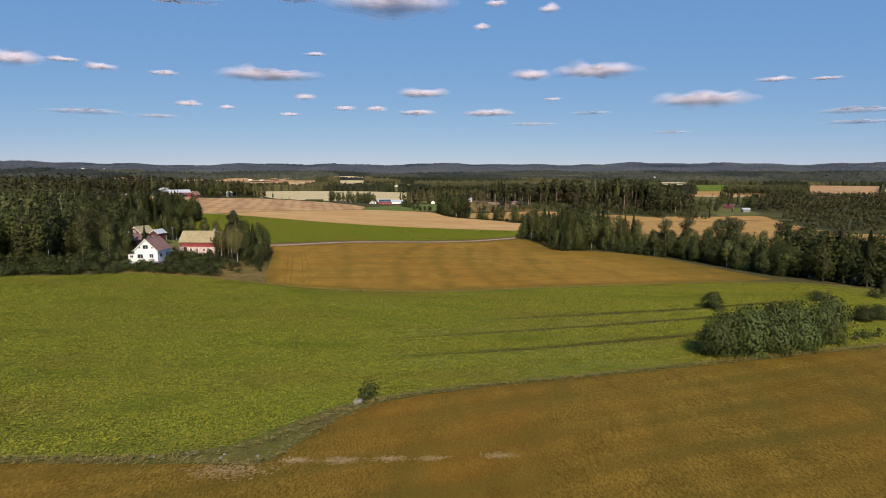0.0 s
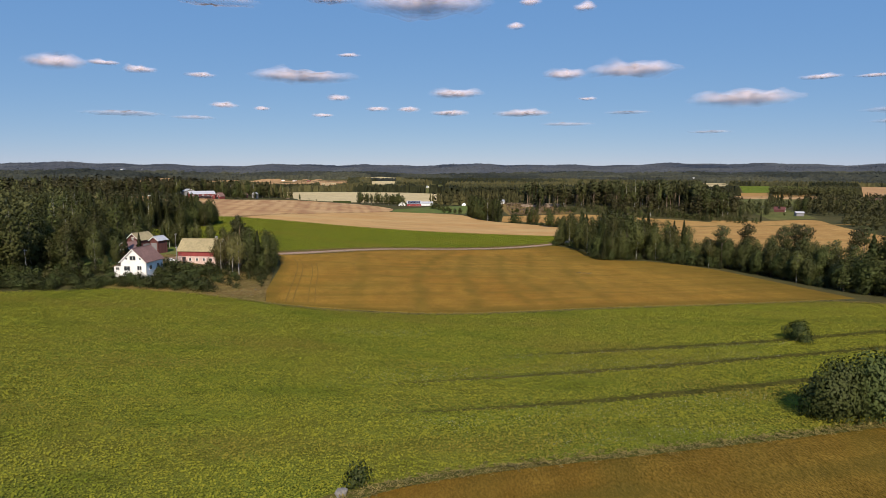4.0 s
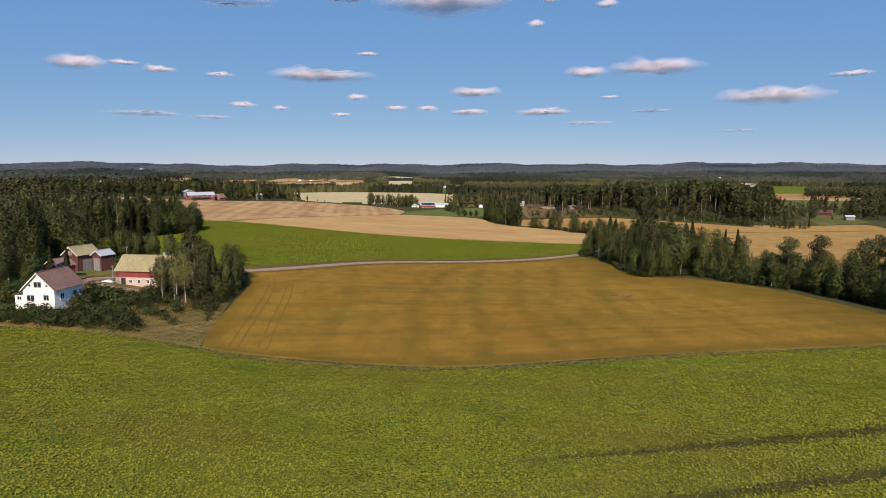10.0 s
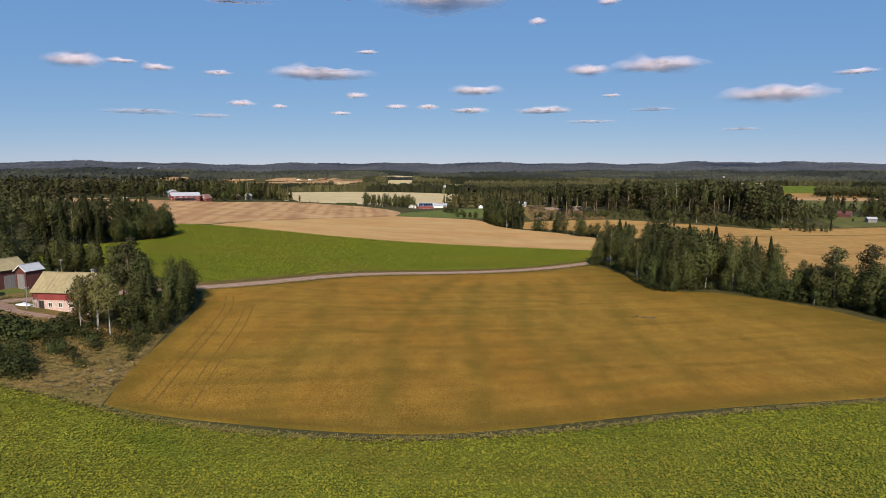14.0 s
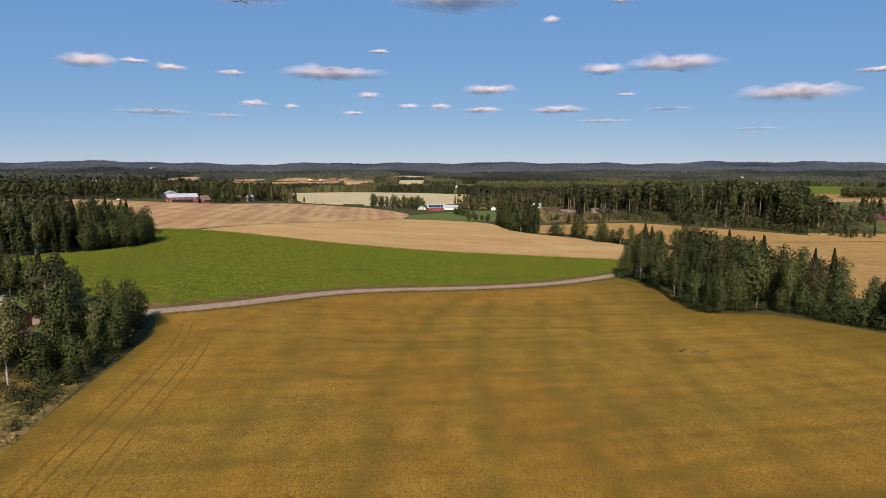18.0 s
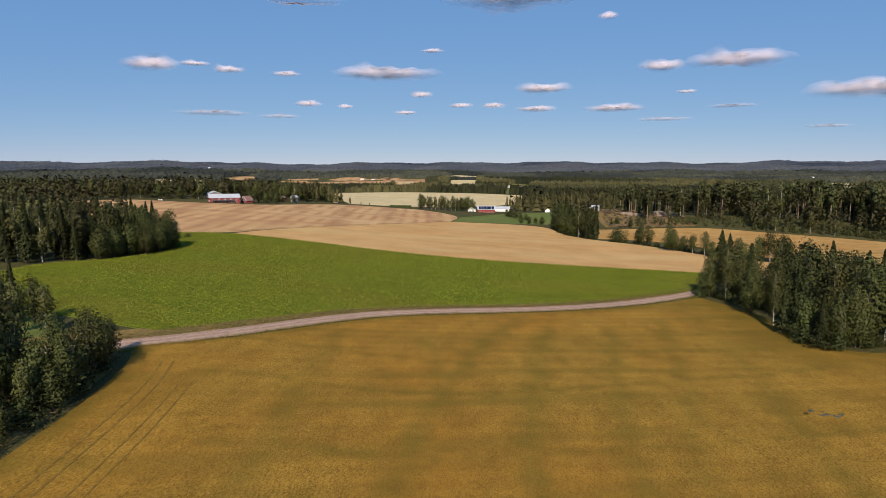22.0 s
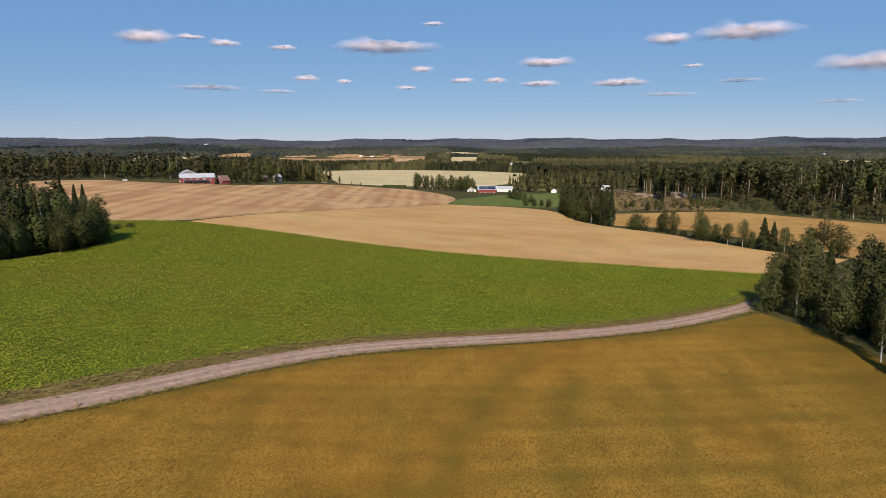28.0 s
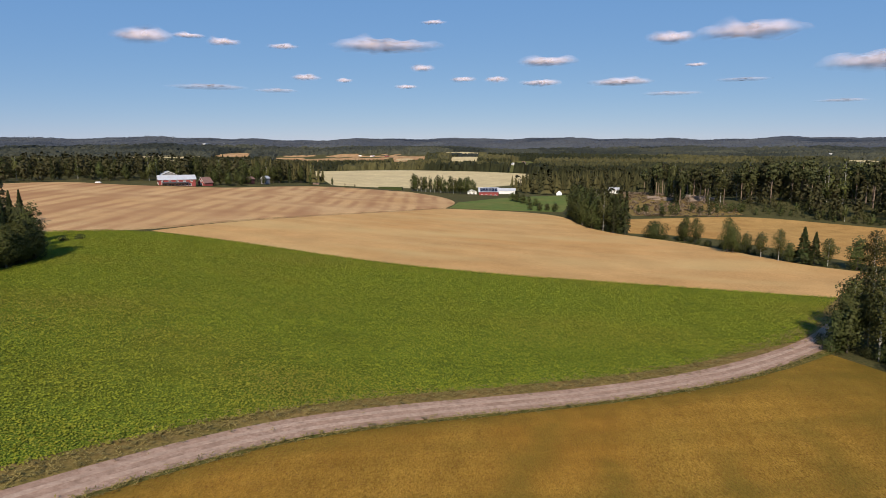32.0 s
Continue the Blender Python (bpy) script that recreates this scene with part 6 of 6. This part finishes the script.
for az, dist, w, l, wall, roof, label, turn in ((-2.9, 3390, 60, 40, WHITE, ROOF_GREY, "far white hall on a wooded ridge", 80), (-1.6, 3400, 26, 24, WHITE, ROOF_GREY, "far white building on a wooded ridge", 10),
                                               (-15.8, 2900, 46, 24, WHITE, ROOF_RED, "far pale farm building on a rise", 85), (-14.6, 2850, 40, 22, RED, ROOF_RED, "far red farm buildings on a rise", 80), (-16.8, 2920, 30, 20, WHITE, ROOF_GREY, "far pale farm house on a rise", 20),
                                               (-29.2, 3900, 100, 30, WHITE, ROOF_GREY, "far white factory hall below the ridge", 88), (-27.8, 3920, 34, 30, WHITE, ROOF_GREY, "far white factory tower block", 0), (-4.2, 1840, 6, 8, WHITE, ROOF_GREY, "far white house among fields", 30),
                                               (-3.4, 1900, 6, 7, RED_DARK, ROOF_RED, "far red house among fields", 60), (24.6, 2450, 18, 14, WHITE, ROOF_DARK, "far white house at a field's edge", 20), (30.5, 1010, 9, 14, RED, ROOF_RED, "red roofed farm house among trees", 70),
                                               (32.2, 1030, 9, 12, WHITE, ROOF_GREY, "pale house with grey roof among trees", 30), (33.6, 1080, 10, 14, WHITE, ROOF_RED, "white house with red roof among trees", 60), (18.3, 2700, 20, 16, WHITE, ROOF_GREY, "far pale house on a wooded rise", 15)):
    far_house(az, dist, w * (1.0 if dist < 2000 else 0.5), l * (1.0 if dist < 2000 else 0.5), wall, roof, label, turn, 5.0 if dist < 1500 else 4.0, 6.0 if dist > 1500 and is_wood(dist * math.sin(radians(az)), dist * math.cos(radians(az))) else 0.0)


# ---- details of the fields ----
for line in FURROWS:
    lay("weed_strip", ribbon(line, (2.3 + 0.4 * np.sin(np.arange(60) * 0.9)) * np.clip(np.arange(60) / 24, 0.08, 1), 60), 0.272, WEEDS, "dark weedy furrow through the green crop", "furrow", skirt=0.3)
wx_, wy_ = [], []
for line in FURROWS:
    p = resample(line, 6000)[(6000 * cr.uniform(0, 1, 5200) ** 0.65).astype(int)]
    wx_.append(p[:, 0] + cr.normal(0, 0.6, 5200))
    wy_.append(p[:, 1] + cr.normal(0, 0.75, 5200))
crop_stuff("furrow_weeds", np.concatenate(wx_), np.concatenate(wy_), 0.24, 0.14, 0.36, LEAF_WEEDS, "dark low weeds growing in the furrows", 2, 0.8, 0.6, 55, 0.55, 0.35)
fx, fy = [], []
for line, n, w in (([(-20, 133), (2, 137), (24, 142), (60, 156)], 1900, 2.6), ([(-30, 163), (-8, 164)], 450, 1.8), ([(-8, 114), (20, 119), (50, 129)], 1200, 2.3), ([(10, 108), (40, 115)], 550, 1.4), ([(3, 146), (40, 157), (70, 167)], 700, 1.2)):
    p = resample(line, n)
    fx.append(p[:, 0] + cr.normal(0, w, n))
    fy.append(p[:, 1] + cr.normal(0, w, n))
fx, fy = np.concatenate(fx), np.concatenate(fy)
crop_stuff("weed_flowers", fx, fy, 0.46, 0.06, 0.13, FLOWER, "white flowering weeds among the crop", 2, 0.5, 0.6, 51)
for shift in (0.9, -0.9):
    lay("tractor_track", ribbon(edge([(-47, 190), (-50, 203), (-53, 218), (-57, 236), (-61, 252), (-66, 264)], shift), 0.32, 60), 0.30, TRACK, "dark tractor wheel track pressed into the crop", "wheel track", skirt=0.1)
    lay("tractor_track", ribbon(edge([(-41, 189.5), (-46, 210), (-52, 238), (-58, 258)], shift), 0.25, 60), 0.30, TRACK, "dark tractor wheel track pressed into the crop", "wheel track", skirt=0.1)
px_, py_ = [], []
for x, y, w in ((-12.3, 74.3, 1.2), (-6.4, 74.5, 1.0), (-1.2, 74.4, 0.9), (7.2, 74.8, 1.0), (-25.5, 72.2, 2.6), (-18, 74.5, 1.0)):
    n = int(260 * w)
    px_.append(x + cr.normal(0, w, n))
    py_.append(y + cr.normal(0, 0.4 * w, n))
crop_stuff("trampled_straw", np.concatenate(px_), np.concatenate(py_), 0.29, 0.06, 0.14, STRAW, "pale trampled straw in the ripe crop", 3, 1.8, 0.9, 54)
lay("field_track", ribbon([(120, 520), (170, 540), (220, 548), (300, 560), (430, 600)], 3.0, 60), 0.32, VERGE, "grassy track across the wheat field", "track", skirt=0.3)
lay("far_road", ribbon([(-218, 764), (-232, 800), (-262, 880), (-300, 960)], 5.0, 40), 0.35, GRAVEL, "grey road leading into the valley", "road", skirt=0.3)
gx_, gy_ = [], []
for line, n, w in ((edge(ROAD, 5.0), 5200, 1.3), (edge(ROAD, -3.5), 2400, 0.5), (A_EDGE[1:], 1800, 0.5), ([(a[0] * 0.5 + b[0] * 0.5, a[1] * 0.5 + b[1] * 0.5) for a, b in zip(resample(A_EDGE, 40), resample(B_NEAR, 40))], 2600, 0.6), (B_FAR[5:], 2600, 0.5), (E_FAR, 900, 0.4), (G_LINE, 900, 0.5)):
    p = resample(line, n)
    gx_.append(p[:, 0] + cr.normal(0, w, n))
    gy_.append(p[:, 1] + cr.normal(0, w, n))
gx_, gy_ = np.concatenate(gx_), np.concatenate(gy_)
crop_stuff("verge_grass", gx_, gy_, 0.1, 0.25, 0.7, LEAF_VERGE, "tall dry grass on the field margins", 4, 0.7, 0.25, 52, 0.6)
bx, by = cr.uniform(-100, -52, 6000), cr.uniform(190, 262, 6000)
keep = inside(bx, by, [(-98, 192), (-76, 194.5), (-61, 191.5), (-54, 189.5), (-62, 222), (-72, 258), (-80, 250), (-88, 222), (-90, 200)])
crop_stuff("bank_grass", bx[keep], by[keep], 0.1, 0.3, 0.9, LEAF_VERGE, "tall dry grass on the bank below the farm", 4, 0.8, 0.25, 53, 0.6)


# ---- clouds ----
def cloud(az, el, wide, tall, seed, label="small white flat-based cumulus cloud"):
    """Nested thin shells of vapour, billowing above and flat below."""
    r = np.random.default_rng(seed)
    d = 4300.0
    a, e = radians(az), radians(el)
    c = Vector((d * math.sin(a), d * math.cos(a), 31 + d * math.tan(e)))
    w, h = d * radians(wide) * 0.97, d * radians(tall) * 0.85
    root = thing("cloud", *c, label, "cloud", "fair-weather clouds", turn=-az)
    ball = bmesh.new()
    bmesh.ops.create_icosphere(ball, subdivisions=4 if wide > 3 else 3, radius=1)
    ball.verts.ensure_lookup_table()
    co, faces = [v.co.copy() for v in ball.verts], [tuple(x.index for x in f.verts) for f in ball.faces]
    ball.free()
    s0 = Vector(r.uniform(-50, 50, 3))
    stretch = max(1.0, w / h * 0.55)
    for shell in range(3 if tall > 0.13 * wide else 2):
        q = 1.26 - 0.24 * shell
        vs = []
        for p in co:
            at = Vector((p.x * stretch, p.y * 1.2, p.z)) * 1.0 + s0
            k = q * (0.84 + 0.42 * noise.fractal(at + Vector((0, 0.13 * shell, 0)), 1.0, 2.0, 4))
            crest = 0.62 + 0.5 * noise.noise(Vector((p.x * stretch * 0.9, 0, 0)) + s0)
            z = p.z * h * (0.80 * max(0.35, crest) if p.z > 0 else 0.45) * k
            vs.append((p.x * w * 0.5 * (0.80 + 0.20 * k) * (0.4 + 0.6 * q), p.y * w * 0.22 * k, z))
        ob = part("vapour_shell", vs, faces, CLOUD, root, smooth=True)
        spin = Euler((0, 0, radians(az))).to_matrix()
        soft_light = [tuple((Vector((0.0, 0.0, 0.45 + 0.55 * p.z)) + spin @ Vector((0, -0.9, 0)) + 0.25 * p).normalized()) for p in co]   # normals bent up and sunward, standing in for light through the vapour
        ob.data.normals_split_custom_set_from_vertices(soft_light)
        thin = np.abs([p.y for p in co]) ** 1.8 * (1.0 if tall > 0.13 * wide else 0.6)
        ob.data.attributes.new("depth_of_vapour", "FLOAT", "POINT").data.foreach_set("value", thin.astype(np.float32))


def cloud_at(x, y, w, h, seed, label="small white flat-based cumulus cloud"):
    """A cloud by its place in the opening view: offsets from the middle."""
    fpx = 784 / math.tan(radians(69.77 / 2))
    tilt = radians(83.05 - 90)
    u, v = (x - 784) / fpx, (441 - y) / fpx
    ahead, up = (math.cos(tilt), math.sin(tilt)), (-math.sin(tilt), math.cos(tilt))
    fy, fz = ahead[0] + v * up[0], ahead[1] + v * up[1]
    cloud(math.degrees(math.atan2(u - 0.011, fy)), math.degrees(math.atan2(fz, math.hypot(u, fy))), math.degrees(w / fpx), math.degrees(h / fpx), seed, label)


BIG_CLOUDS = [(708, 8, 215, 44), (485, 133, 165, 26), (1068, 126, 140, 28), (952, 133, 66, 22), (1258, 176, 155, 30), (32, 104, 78, 26), (760, 166, 86, 20), (878, 201, 92, 14), (535, -2, 75, 14), (750, 200, 62, 12)]
SMALL_CLOUDS = [(190, 119, 46, 14), (122, 106, 46, 9), (302, 130, 44, 10), (345, 184, 44, 12), (415, 190, 26, 9), (622, 192, 40, 11), (678, 193, 38, 12), (525, 203, 34, 8), (552, 172, 36, 14), (160, 198, 110, 8), (290, 206, 66, 7), (955, 220, 80, 7)]
HIGH_CLOUDS = [(1530, 195, 110, 9), (1530, 215, 90, 7), (865, 48, 30, 14), (890, 6, 36, 14), (985, 16, 36, 18), (1385, 140, 52, 10), (1060, 200, 70, 5), (570, 97, 38, 7), (330, -2, 130, 9), (1200, 234, 60, 5), (1475, 138, 46, 6), (990, 176, 30, 6)]
for k, (x, y, w, h) in enumerate(BIG_CLOUDS):
    cloud_at(x, y, w, h, 100 + k, "broad white cumulus cloud with a greyish flat base")
for k, (x, y, w, h) in enumerate(SMALL_CLOUDS):
    cloud_at(x, y, w, h, 200 + k)
for k, (x, y, w, h) in enumerate(HIGH_CLOUDS):
    cloud_at(x, y, w, h, 300 + k, "thin pale wisp of cloud")
